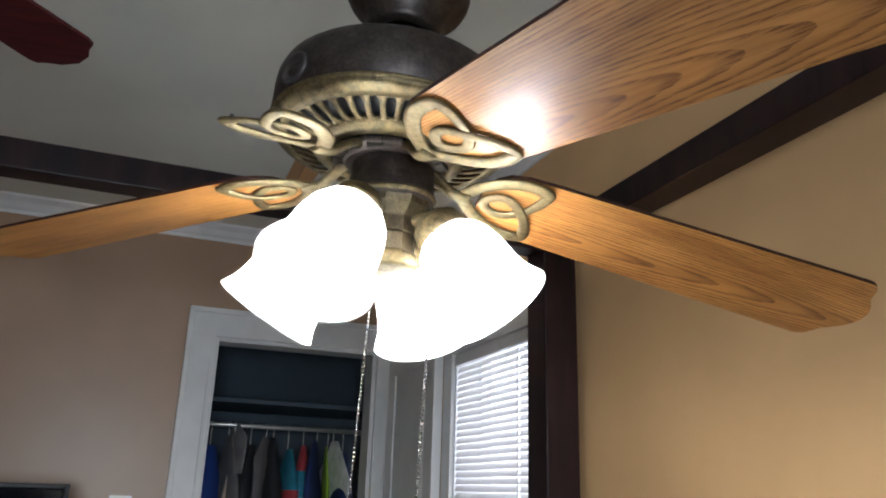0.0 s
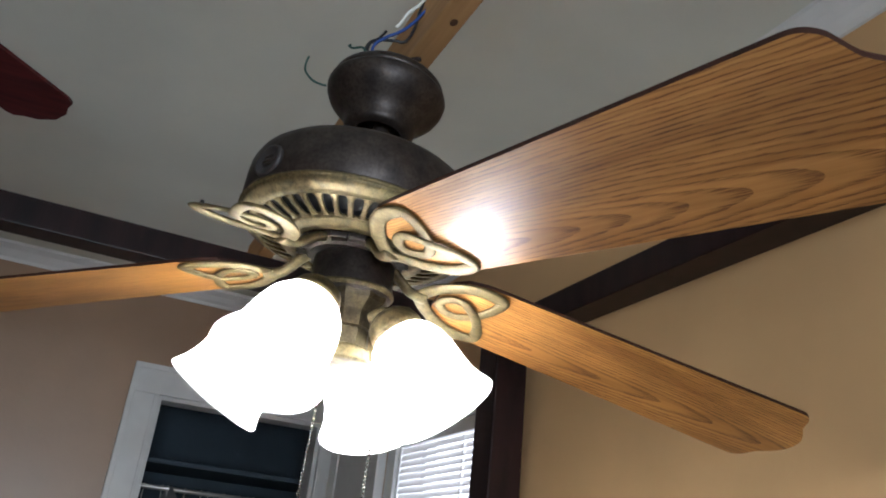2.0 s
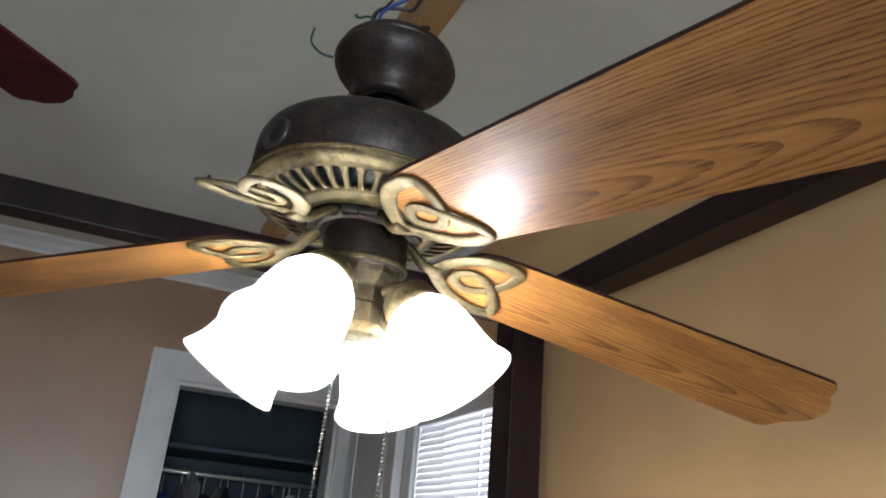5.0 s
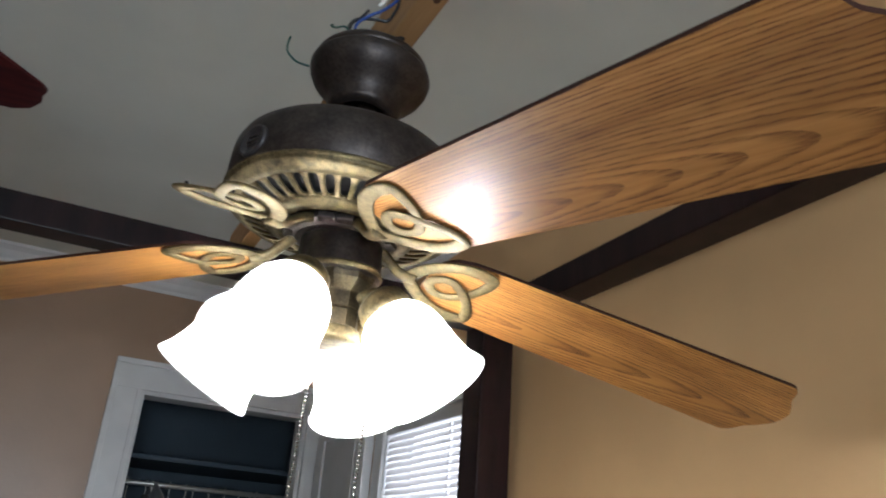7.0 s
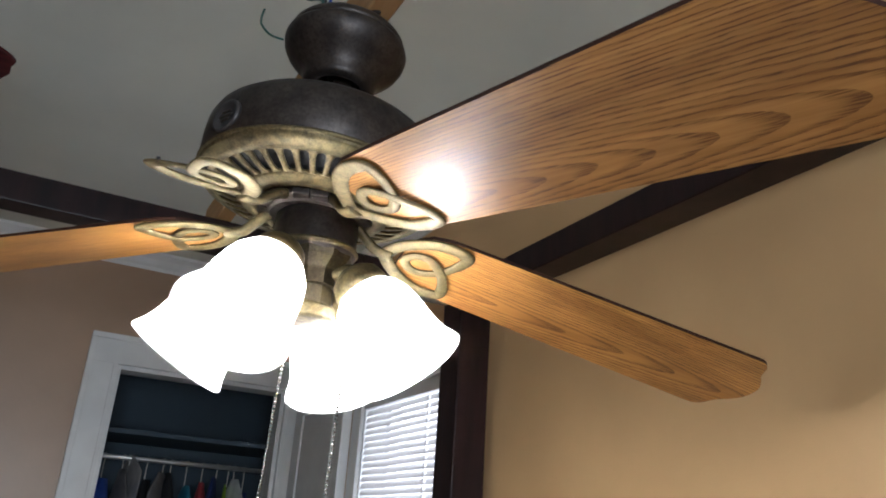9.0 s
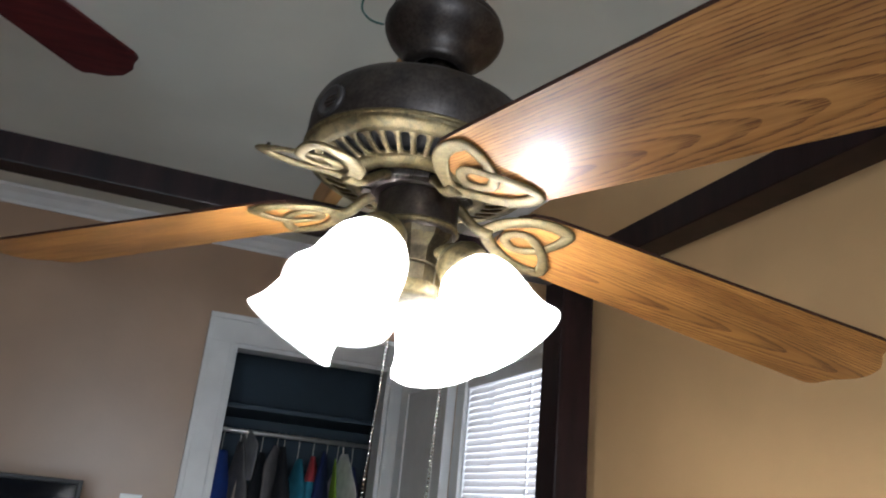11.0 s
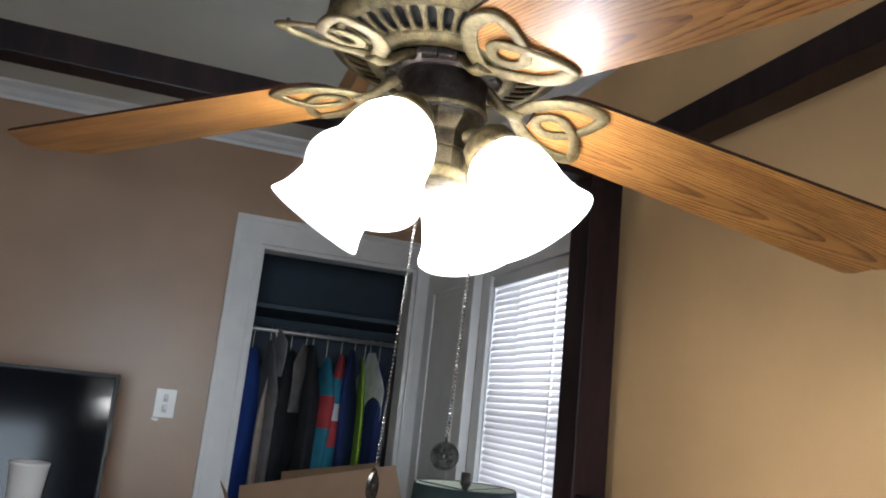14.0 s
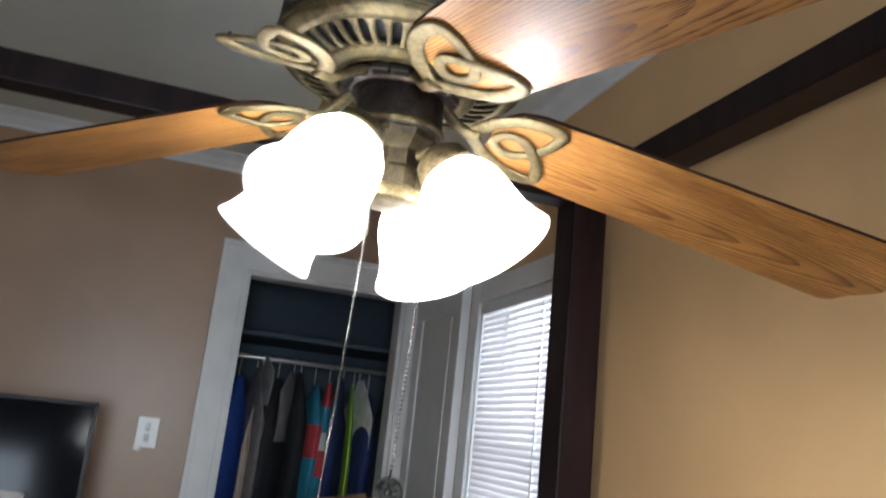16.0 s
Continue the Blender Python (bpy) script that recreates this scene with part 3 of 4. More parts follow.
def vent_sector():
    """One slot and the metal round it, as a plate 3 mm thick."""
    bm = bmesh.new()
    step = 2 * math.pi / N_SLOT
    rings = [[], [], [], [], []]
    for i in range(24):
        a = 2 * math.pi * i / 24
        c, s = math.cos(a), math.sin(a)
        k = 1 / max(abs(c), abs(s))
        r = ((abs(c) / 0.63) ** 4 + (abs(s) / 0.92) ** 4) ** -0.25
        for n, (f, lift) in enumerate(((k, 0.0), (r * 1.10 if r * 1.10 < k else k * 0.99, 0.0), (r, 0.0009), (r, 0.0034), (k, 0.0034))):
            x, y = c * f, s * f
            t = (y + 1) / 2
            rad, z = 0.1285 + (0.0945 - 0.1285) * t, 0.0487 + (0.0380 - 0.0487) * t - 0.0010 * math.sin(math.pi * t)
            ang = x * step / 2
            rings[n].append(bm.verts.new((rad * math.cos(ang), rad * math.sin(ang), z + lift)))
    for p, q in zip(rings, rings[1:]):
        for i in range(24):
            j = (i + 1) % 24
            bm.faces.new((p[i], p[j], q[j], q[i]))
    return bm


rib = part("vent_slot", vent_sector(), "brass", fan, "", True)
for i in range(N_SLOT):
    o = rib
    if i:
        o = rib.copy()
        scene.collection.objects.link(o)
    o.matrix_basis = DRUM @ Matrix.Rotation(2 * math.pi * i / N_SLOT, 4, "Z")
# badge on the drum, without lettering
bd = Matrix.Rotation(radians(220), 4, "Z") @ Matrix.Translation((0.1500, 0, 0.088)) @ Matrix.Rotation(radians(90), 4, "Y") @ Matrix.Diagonal((1.35, 1.55, 1, 1))
badge = part("badge", on_drum(lathe([(0, 0.0012), (0.0115, 0.0012), (0.0125, 0.0035), (0.0150, 0.0035), (0.016, -0.002), (0.0, -0.003)], 28, m=bd)), "finial", fan, "oval raised badge", True)
for k, (yy, w, h) in enumerate(((0.0, 0.0085, 0.0022), (0.0042, 0.0060, 0.0012), (-0.0042, 0.0060, 0.0012))):
    part("emblem", on_drum(lathe([(0, 0.0032), (h * 0.7, 0.0030), (h, 0.0016), (h, 0.0)], 14, m=bd @ Matrix.Translation((yy, 0, 0)) @ Matrix.Diagonal((1, w / h, 1, 1)))), "bronze", badge, "", True)
# switch housing under the motor
part("rotor_plate", leaned(lathe([(0.0, 0.048), (0.064, 0.046), (0.068, 0.040), (0.066, 0.030), (0.056, 0.024), (0.0, 0.024)], 48)), "bronze", fan, "", False)
for k in range(5):
    bm = block((0.050, -0.022, 0.026), (0.0705, -0.001, 0.043), 0.002)
    block((0.050, 0.001, 0.026), (0.0705, 0.022, 0.043), 0.002, bm=bm)
    bm.transform(LEAN @ Matrix.Rotation(radians(TH0 + 36 + 72 * k), 4, "Z"))
    part("rotor_clip", bm, "bronze", fan)
KIT = Matrix.Translation((0.006, 0.0, 0.0))
part("switch_housing", lathe([(0.0, 0.030), (0.046, 0.030), (0.052, 0.024), (0.0525, -0.012), (0.054, -0.017), (0.052, -0.022), (0.046, -0.026), (0.0, -0.026)], 48, m=KIT), "bronze", fan, "dark bronze switch housing", True)
part("housing_ring", lathe([(0.047, -0.014), (0.0545, -0.0145), (0.0555, -0.018), (0.053, -0.0215), (0.047, -0.021)], 48, m=KIT, closed=True), "brass", fan, "", True)
FIT = Matrix.Translation((0.006, 0, 0)) @ Matrix.Rotation(radians(10), 4, "Z")
part("light_fitter", lathe([(0.0, -0.022), (0.050, -0.024), (0.0475, -0.031), (0.040, -0.039), (0.0345, -0.044), (0.0335, -0.0465), (0.0330, -0.064), (0.0305, -0.0650), (0.0, -0.066)], 10, m=FIT), "fitter", fan, "faceted brown bronze light fitter", False)
part("fitter_collar", lathe([(0.0, -0.0645), (0.0295, -0.0650), (0.0300, -0.0668), (0.0320, -0.0675), (0.0315, -0.0880), (0.0, -0.089)], 10, m=FIT), "fitter", fan, "", False)
part("fitter_cap", lathe([(0.0, -0.0875), (0.0320, -0.0880), (0.0345, -0.0895), (0.0350, -0.0935), (0.0360, -0.1000), (0.0362, -0.1035), (0.0345, -0.1060), (0.026, -0.1070), (0.008, -0.1085), (0.0, -0.109)], 40, m=FIT), "pewter", fan, "flared brass end cap", True)


# blade irons: one band that runs out to two leaf tips and loops through itself round the axis
def iron_path():
    side = [(0.104, 0.0), (0.110, 0.0125), (0.121, 0.0265), (0.138, 0.0405), (0.158, 0.0520), (0.181, 0.0570), (0.200, 0.0555), (0.2085, 0.0510), (0.2080, 0.0400), (0.2040, 0.0260),
            (0.1970, 0.0120), (0.1885, -0.0010), (0.1775, -0.0108), (0.163, -0.0180), (0.149, -0.0170), (0.1385, -0.0095)]
    half = [(0.103 + (u - 0.104) * 0.92, v * 0.97) for u, v in side]
    return half + [(0.1312, 0.0)] + [(u, -v) for u, v in reversed(half[1:])]


def on_blade(u, v, w=0.0, droop=DROOP):
    return Vector((u, v, w + PITCH_V * v + droop * max(0.0, u - 0.12)))


def blade_iron(theta, with_screws):
    m = HUB @ Matrix.Rotation(radians(theta), 4, "Z")
    bm = bmesh.new()
    nrm = Vector((-DROOP, -PITCH_V, 1)).normalized()
    pts = iron_path()
    over = {9: -0.0012, 10: -0.0022, 11: -0.0026, 12: -0.0016}
    path = spline([on_blade(u, v, 0.0024 + over.get(i, 0.0)) for i, (u, v) in enumerate(pts)], 7, True)
    path.append(path[0])
    sweep(path, 0.0091, 0.0032, nrm, 14, bm, lambda t: 0.76 + 0.32 * min(1.0, max(0.0, (abs(t - 0.5) - 0.20) / 0.10)) - 0.16 * max(0.0, 1 - abs(abs(t - 0.5) - 0.283) / 0.03))
    arm = spline([(0.030, 0, 0.034), (0.052, 0, 0.031), (0.070, 0, 0.018), (0.086, 0, 0.005), (0.100, 0, 0.0012), (0.110, 0, 0.0010)], 5)
    sweep(arm, 0.0115, 0.0075, (0, 0, 1), 12, bm, lambda t: 1.0 - 0.22 * math.sin(math.pi * min(1.0, t * 1.1)))
    bm.transform(m)
    iron = part("blade_iron", bm, "pewter", fan, "rubbed brass knotwork blade iron", True)
    if with_screws:
        for u, v in ((0.194, -0.046), (0.166, 0.0)):
            b2 = lathe([(0, 0.007), (0.0022, 0.007), (0.0022, 0.003), (0.004, 0.003), (0.004, 0.0)], 10)
            b2.transform(m @ Matrix.Translation(on_blade(u, v, 0.004)))
            part("screw", b2, "black", iron)
    return iron


def blade(theta, mat, droop, longer=1.0, edge="blade_edge"):
    """A tapered blade with a rounded root and an ogee tip; the underside is oak."""
    m = HUB @ Matrix.Rotation(radians(theta), 4, "Z")
    lo = [(0.126, -0.020), (0.134, -0.042), (0.148, -0.0565), (0.170, -0.0635), (0.21, -0.0658)]
    lo += [(0.21 + 0.410 * k / 10, -0.0658 - 0.0126 * k / 10) for k in range(1, 11)]
    tip = [(0.637, -0.0778), (0.648, -0.070), (0.653, -0.059), (0.658, -0.047), (0.669, -0.035), (0.680, -0.018), (0.683, 0.0)]
    half = lo + [tuple(p[:2]) for p in spline([(u, v, 0.0) for u, v in lo[-1:] + tip], 4)[1:]]
    outline = half + [(u, -v) for u, v in reversed(half[:-1])]
    ring = [(0.17 + (u - 0.17) * longer, v) for u, v in outline]
    bm = bmesh.new()
    uvl = bm.loops.layers.uv.new("UVMap")
    bot = [bm.verts.new(on_blade(u, v, 0.0055, droop)) for u, v in ring]
    top = [bm.verts.new(on_blade(u, v, 0.0100, droop)) for u, v in ring]
    n = len(ring)
    h = len(half)
    for layer, idx in ((bot, 0), (top, 1)):
        for i in range(h - 1):
            q = list(dict.fromkeys([layer[i], layer[i + 1], layer[n - 2 - i], layer[n - 1 - i]]))
            if len(q) > 2:
                f = bm.faces.new(q)
                f.material_index = idx
    for i in range(n):
        f = bm.faces.new((bot[i], top[i], top[(i + 1) % n], bot[(i + 1) % n]))
        f.material_index = 1
    for f in bm.faces:
        for lp in f.loops:
            k = bot.index(lp.vert) if lp.vert in bot else top.index(lp.vert)
            lp[uvl].uv = ring[k]
    bm.transform(m)
    return part("blade", bm, None, fan, "oak veneer blade with a dark edge", False, [mat, edge])


for k, deg in (("c", 0), ("d", 72), ("e", 144), ("a", 216), ("b", 288)):
    blade_iron(TH0 + deg, k == "a")
blade(TH0, "oak_c", DROOP, 1.015)
blade(TH0 + 144, "oak_e", DROOP)
blade(TH0 - 72, "oak_b", DROOP)

# four bell shades on short arms
SH_DIP, SH_LEN = 54.0, 0.12
for az, reach, drop in ((160, 0.149, -0.156), (242, 0.147, -0.152), (340, 0.141, -0.159), (66, 0.147, -0.163)):
    az = radians(az)
    out = Vector((math.cos(az), math.sin(az), 0))
    ax = (out * math.cos(radians(SH_DIP)) + Vector((0, 0, -math.sin(radians(SH_DIP))))).normalized()
    rim = out * reach + Vector((0, 0, drop))
    neck = rim - ax * SH_LEN
    m = Matrix.Translation(neck) @ Vector((0, 0, 1)).rotation_difference(ax).to_matrix().to_4x4()
    arm = spline([out * 0.030 + Vector((0, 0, -0.050)), out * 0.048 + Vector((0, 0, -0.044)), neck - ax * 0.022, neck - ax * 0.005], 6)
    part("light_arm", sweep(arm, 0.0085, 0.0085), "pewter", fan, "", True)
    part("shade_holder", lathe([(0.0, -0.022), (0.020, -0.021), (0.030, -0.012), (0.034, 0.002), (0.034, 0.010), (0.030, 0.010), (0.029, 0.0), (0.0, -0.010)], 32, m=m), "pewter", fan, "brass shade holder", True)
    outer = [(0.029, 0.004), (0.033, 0.010), (0.042, 0.020), (0.0485, 0.034), (0.052, 0.050), (0.0535, 0.065), (0.0545, 0.079), (0.0565, 0.092), (0.060, 0.104), (0.0655, 0.115), (0.067, 0.119), (0.0655, 0.121)]
    lip = [(0.0635, 0.1215), (0.0630, 0.1195), (0.0638, 0.1175)]
    shade = part("shade", lathe(outer + lip, 48, m=m), "shade", fan, "lit frosted white glass bell shade", True)
    part("bulb", lathe([(0.0, 0.02), (0.012, 0.022), (0.014, 0.04), (0.026, 0.062), (0.028, 0.075), (0.022, 0.092), (0.0, 0.100)], 24, m=m), "bulb", fan, "glowing bulb", True)


def pull_chain(x, y, z0, z1, sway, back=0.0):
    """A ball chain as one string of beads from (x, y + back, z0), over a shade, down to z1."""
    bm = bmesh.new()
    n = int((z0 - z1) / 0.0045)
    unit = bmesh.new()
    bmesh.ops.create_icosphere(unit, subdivisions=2, radius=0.0016)
    verts = [v.co.copy() for v in unit.verts]
    faces = [[v.index for v in f.verts] for f in unit.faces]
    unit.free()
    vs, fs = [], []
    for i in range(n + 1):
        t = i / n
        c = Vector((x + sway * t, y + back * max(0.0, 1 - 6 * t), z0 + (z1 - z0) * t))
        base = len(vs)
        vs += [tuple(v + c) for v in verts]
        fs += [[base + j for j in f] for f in faces]
    me = bpy.data.meshes.new("pull_chain")
    me.from_pydata(vs, [], fs)
    me.materials.append(M["chrome"])
    for p in me.polygons:
        p.use_smooth = True
    ob = new("pull_chain", me)
    ob.parent = fan
    ob["label"] = "nickel ball chain"
    return ob


ch = pull_chain(-0.0065, -0.050, -0.036, -0.436, -0.0175)
part("connector", lathe([(0, 0.006), (0.0026, 0.005), (0.0030, 0.0), (0.0026, -0.005), (0, -0.006)], 12, m=Matrix.Translation((-0.012, -0.050, -0.152))), "brass", ch, "", True)
m = Matrix.Translation((-0.0255, -0.050, -0.457)) @ Matrix.Rotation(radians(72), 4, "Z") @ Matrix.Rotation(radians(90), 4, "X")


def embossed(m, chain):
    bm = lathe([(0, -0.0012), (0.0125, -0.0012), (0.0128, -0.0018), (0.0148, -0.0018), (0.0148, 0.0018), (0.0128, 0.0018), (0.0115, 0.0012), (0.0038, 0.001), (0.0030, 0.0024), (0, 0.0028)], 32, m=m)
    for k in range(9):
        b2 = block((0.0055, -0.0010, -0.0018), (0.0102, 0.0010, 0.0018), 0.0005, 1)
        b2.transform(m @ Matrix.Rotation(2 * math.pi * k / 9, 4, "Z") @ Matrix.Rotation(0.25, 4, "Z"))
        me = bpy.data.meshes.new("tmp")
        b2.to_mesh(me)
        b2.free()
        bm.from_mesh(me)
        bpy.data.meshes.remove(me)
    ring = spline([Vector((0, 0.0136 + 0.003 * math.cos(a) + 0.002, 0.003 * math.sin(a))) for a in (0, 1.57, 3.14, 4.71)], 4, True)
    ring.append(ring[0])
    b2 = sweep([m @ p for p in ring], 0.0008, 0.0008, (1, 0, 0), 6, bm)
    return part("medallion", bm, "medal", chain, "round embossed metal pull medallion", False)


embossed(m, ch)
ch = pull_chain(0.0580, -0.076, -0.040, -0.396, -0.0122, 0.045)
embossed(Matrix.Translation((0.0454, -0.076, -0.4165)) @ Matrix.Rotation(radians(12), 4, "Z") @ Matrix.Rotation(radians(90), 4, "X"), ch)


# loose wires at the canopy
def wire(points, mat, label, r=0.0016):
    part("wire", sweep(spline(points, 6), r, r, (0.3, 0.9, 0.2), 7), mat, fan, label, True)


wire([(-0.072, 0.0, 0.283), (-0.090, 0.0, 0.287), (-0.104, 0.004, 0.303), (-0.107, 0.010, 0.320), (-0.105, 0.013, 0.336)], "green_wire", "thin green ground wire end")
wire([(-0.022, -0.03, 0.326), (-0.030, -0.028, 0.338), (-0.044, -0.020, 0.340), (-0.050, -0.014, 0.347), (-0.048, -0.010, 0.352)], "green_wire", "curled green ground wire")
wire([(-0.020, -0.028, 0.318), (-0.026, -0.026, 0.338), (-0.016, -0.024, 0.357), (0.011, -0.022, 0.3645), (0.0275, -0.022, 0.366), (0.0375, -0.023, 0.388), (0.041, -0.024, 0.410), (0.050, -0.026, 0.47)], "black_wire", "black supply wire", 0.0024)
wire([(-0.014, -0.028, 0.318), (-0.016, -0.026, 0.345), (-0.001, -0.025, 0.3645), (0.0175, -0.026, 0.378), (0.034, -0.026, 0.397), (0.056, -0.028, 0.4345), (0.066, -0.028, 0.47)], "blue_wire", "blue supply wire", 0.0024)
wire([(-0.024, -0.028, 0.318), (-0.022, -0.026, 0.346), (-0.010, -0.024, 0.362), (-0.001, -0.024, 0.377)], "black_wire", "black wire end", 0.0020)
wire([(0.012, -0.022, 0.388), (0.018, -0.022, 0.398), (0.027, -0.024, 0.417), (0.042, -0.026, 0.435), (0.058, -0.028, 0.47)], "white_wire", "white supply wire", 0.0026)

# ---- the old fan on the ceiling, of which one blade end shows ----
old = thing("old_ceiling_fan", Matrix.Translation((-0.915, 0.190, CEIL)), "dark cherry ceiling fan mounted above the bed", "ceiling fan")
part("mount", lathe([(0, 0), (0.07, 0), (0.065, -0.04), (0.02, -0.06), (0.0125, -0.06), (0.0125, -0.22), (0.09, -0.23), (0.13, -0.26), (0.13, -0.34), (0.08, -0.37), (0, -0.37)], 40), "bronze", old, "", True)
ang_old = radians(47)
L_old = 0.672
half = [(0.20, -0.045), (0.23, -0.060), (0.30, -0.066), (L_old - 0.052, -0.077), (L_old - 0.036, -0.072), (L_old - 0.028, -0.055), (L_old - 0.010, -0.035), (L_old, 0.0)]
ring = half + [(u, -v) for u, v in reversed(half[:-1])]
bm = prism(ring, 0.007)
bm.transform(Matrix.Translation((0, 0, FAN_Z + 0.438 - CEIL)) @ Matrix.Rotation(ang_old, 4, "Z") @ Matrix.Rotation(radians(-4), 4, "X"))
part("blade", bm, "cherry", old, "dark cherry wood blade")
bm = sweep(spline([(0.08, 0, -0.36), (0.14, 0, -0.365), (0.24, 0, FAN_Z + 0.44 - CEIL)]), 0.02, 0.005)
bm.transform(Matrix.Rotation(ang_old, 4, "Z"))
part("blade_iron", bm, "bronze", old)

# ---- television, dresser and cup ----
dresser = thing("dresser", Matrix.Translation((-0.95, 2.33, 0)), "dark wooden dresser against the wall", "dresser")
part("body", block((-0.62, -0.26, 0.0), (0.62, 0.30, 0.80), 0.006), "bed", dresser)
part("top", block((-0.65, -0.30, 0.80), (0.65, 0.32, 0.835), 0.008), "bed", dresser)
tv = thing("television", pose(-0.895, 2.124, 0.835, 0, 0, 6.5), "flat black television on the dresser, switched off", "television")
TV_H = FAN_Z - 0.369 - 0.835
TV_LEAN = Matrix.Translation((0, 0, 0.062)) @ Matrix.Rotation(radians(-5.6), 4, "X") @ Matrix.Translation((0, 0, -0.062))


def tilted(bm):
    bm.transform(TV_LEAN)
    return bm


part("cabinet", tilted(block((-0.46, 0.012, 0.070), (0.46, 0.045, TV_H - 0.008), 0.006)), "black", tv)
for lo, hi in (((-0.47, -0.002, 0.062), (-0.454, 0.030, TV_H)), ((0.454, -0.002, 0.062), (0.47, 0.030, TV_H)), ((-0.454, -0.0015, TV_H - 0.016), (0.454, 0.029, TV_H - 0.0005)), ((-0.454, -0.0015, 0.0625), (0.454, 0.029, 0.086))):
    part("bezel", tilted(block(lo, hi, 0.003)), "bezel", tv)
part("screen", tilted(block((-0.4535, 0.002, 0.0865), (0.4535, 0.010, TV_H - 0.0165), 0.0005)), "screen", tv, "glossy black screen")
part("badge", tilted(block((0.385, -0.003, 0.069), (0.435, 0.002, 0.075))), "plastic", tv, "small pale maker's mark")
part("stand", block((-0.22, -0.07, 0.0), (0.22, 0.14, 0.012), 0.004), "black", tv)
part("neck", block((-0.05, 0.015, 0.008), (0.05, 0.04, 0.09), 0.004), "black", tv)
cup = thing("foam_cup", Matrix.Translation((-0.653, 2.08, 0.836)), "white foam drinking cup standing on the dresser", "cup")
H = FAN_Z - 0.684 - 0.836
part("wall", lathe([(0.0, 0.0), (0.040, 0.0), (0.0425, 0.012), (0.048, H * 0.35), (0.0495, H * 0.36), (0.061, H - 0.012), (0.0635, H - 0.010), (0.0645, H - 0.004), (0.0625, H), (0.060, H - 0.003), (0.046, 0.02), (0.0, 0.012)], 40), "cup", cup, "", True)

# papers and a crumpled bag beside the cup
mail = thing("mail_stack", pose(-0.405, 2.135, 0.836, 0, 0, 14), "small stack of mail on the dresser", "mail")
for k, (w, d) in enumerate(((0.082, 0.055), (0.078, 0.052), (0.080, 0.050))):
    bm = block((-w, -d, 0.013 * k), (w, d, 0.013 * k + 0.0125), 0.002)
    bm.transform(Matrix.Rotation(radians(4 * k - 5), 4, "Z"))
    part("envelope_bundle", bm, "card", mail)
sheet = thing("paper_sheet", pose(-0.400, 2.135, 0.876, 6, -3, 16), "loose white paper sheet lying on the mail stack", "paper")
bm = bmesh.new()
grid = [[bm.verts.new((-0.10 + 0.02 * i, -0.06 + 0.02 * j, 0.006 * math.sin(0.5 * i) * (j / 6) + 0.004 * (j / 6) ** 2 + 0.006)) for i in range(11)] for j in range(7)]
for j in range(6):
    for i in range(10):
        bm.faces.new((grid[j][i], grid[j][i + 1], grid[j + 1][i + 1], grid[j + 1][i]))
bmesh.ops.solidify(bm, geom=list(bm.faces), thickness=0.0008)
part("sheet", bm, "cup", sheet, "", True)
bag = thing("plastic_bag", Matrix.Translation((-0.545, 2.13, 0.836)), "crumpled grey plastic bag on the dresser", "bag")
bm = bmesh.new()
bmesh.ops.create_icosphere(bm, subdivisions=4, radius=1.0)
rb = random.Random(31)
dents = [(Vector((rb.gauss(0, 1), rb.gauss(0, 1), rb.gauss(0, 1))).normalized(), rb.uniform(5, 14), rb.uniform(0.08, 0.22)) for _ in range(36)]
for v in bm.verts:
    n = v.co.normalized()
    k = 1 - sum(a * max(0.0, 1 - w * (1 - n.dot(c))) for c, w, a in dents)
    v.co = Vector((n.x * 0.062 * k, n.y * 0.05 * k, max(-0.026, n.z * 0.034 * k) + 0.027))
part("film", bm, plain("grey_plastic_film", (0.10, 0.11, 0.12), 0.22, vary=0.3, scale=40), bag)

# filler showing under the switch plate
bm = prism([(0.015 * math.cos(a) * (1 + 0.25 * math.sin(3 * a)), 0.007 * math.sin(a) * (1 + 0.2 * math.cos(2 * a + 1))) for a in (2 * math.pi * k / 18 for k in range(18))], 0.0012)
bm.transform(Matrix.Translation((-0.298, BACK_Y - 0.0004, FAN_Z - 0.5415)) @ Matrix.Rotation(radians(90), 4, "X"))
setting("wall_patch", bm, "plastic", "smear of white filler under the switch plate", "wall patch")

# light switch
sw = thing("light_switch", Matrix.Translation((-0.2675, BACK_Y - 0.001, FAN_Z - 0.472)), "ivory plastic double toggle wall switch", "switch")
part("plate", block((-0.043, -0.007, -0.062), (0.043, 0.0, 0.062), 0.003), "plastic", sw)
for zz in (0.022, -0.022):
    part("toggle", block((-0.007, -0.022, zz - 0.006), (0.007, -0.004, zz + 0.012), 0.002), "white", sw)
    part("slot", block((-0.010, -0.0078, zz - 0.016), (0.010, -0.0060, zz + 0.016)), "slot_grey", sw, "shallow grey toggle slot")

# ---- table lamp by the window ----
lamp = thing("table_lamp", Matrix.Translation((0.672, 1.50, 0)), "dark teal drum shade table lamp, unlit", "lamp")
LT = FAN_Z - 0.603
part("shade", lathe([(0.163, LT), (0.185, LT - 0.26), (0.182, LT - 0.26), (0.160, LT)], 56, closed=True), "lamp_out", lamp, "dark teal cloth shade", True)
part("lining", lathe([(0.1592, LT - 0.001), (0.181, LT - 0.259)], 56), "lamp_in", lamp, "pale green lining", True)
part("rim_wire", lathe([(0.161, LT + 0.002), (0.164, LT), (0.161, LT - 0.003), (0.158, LT)], 56, closed=True), "lamp_out", lamp)
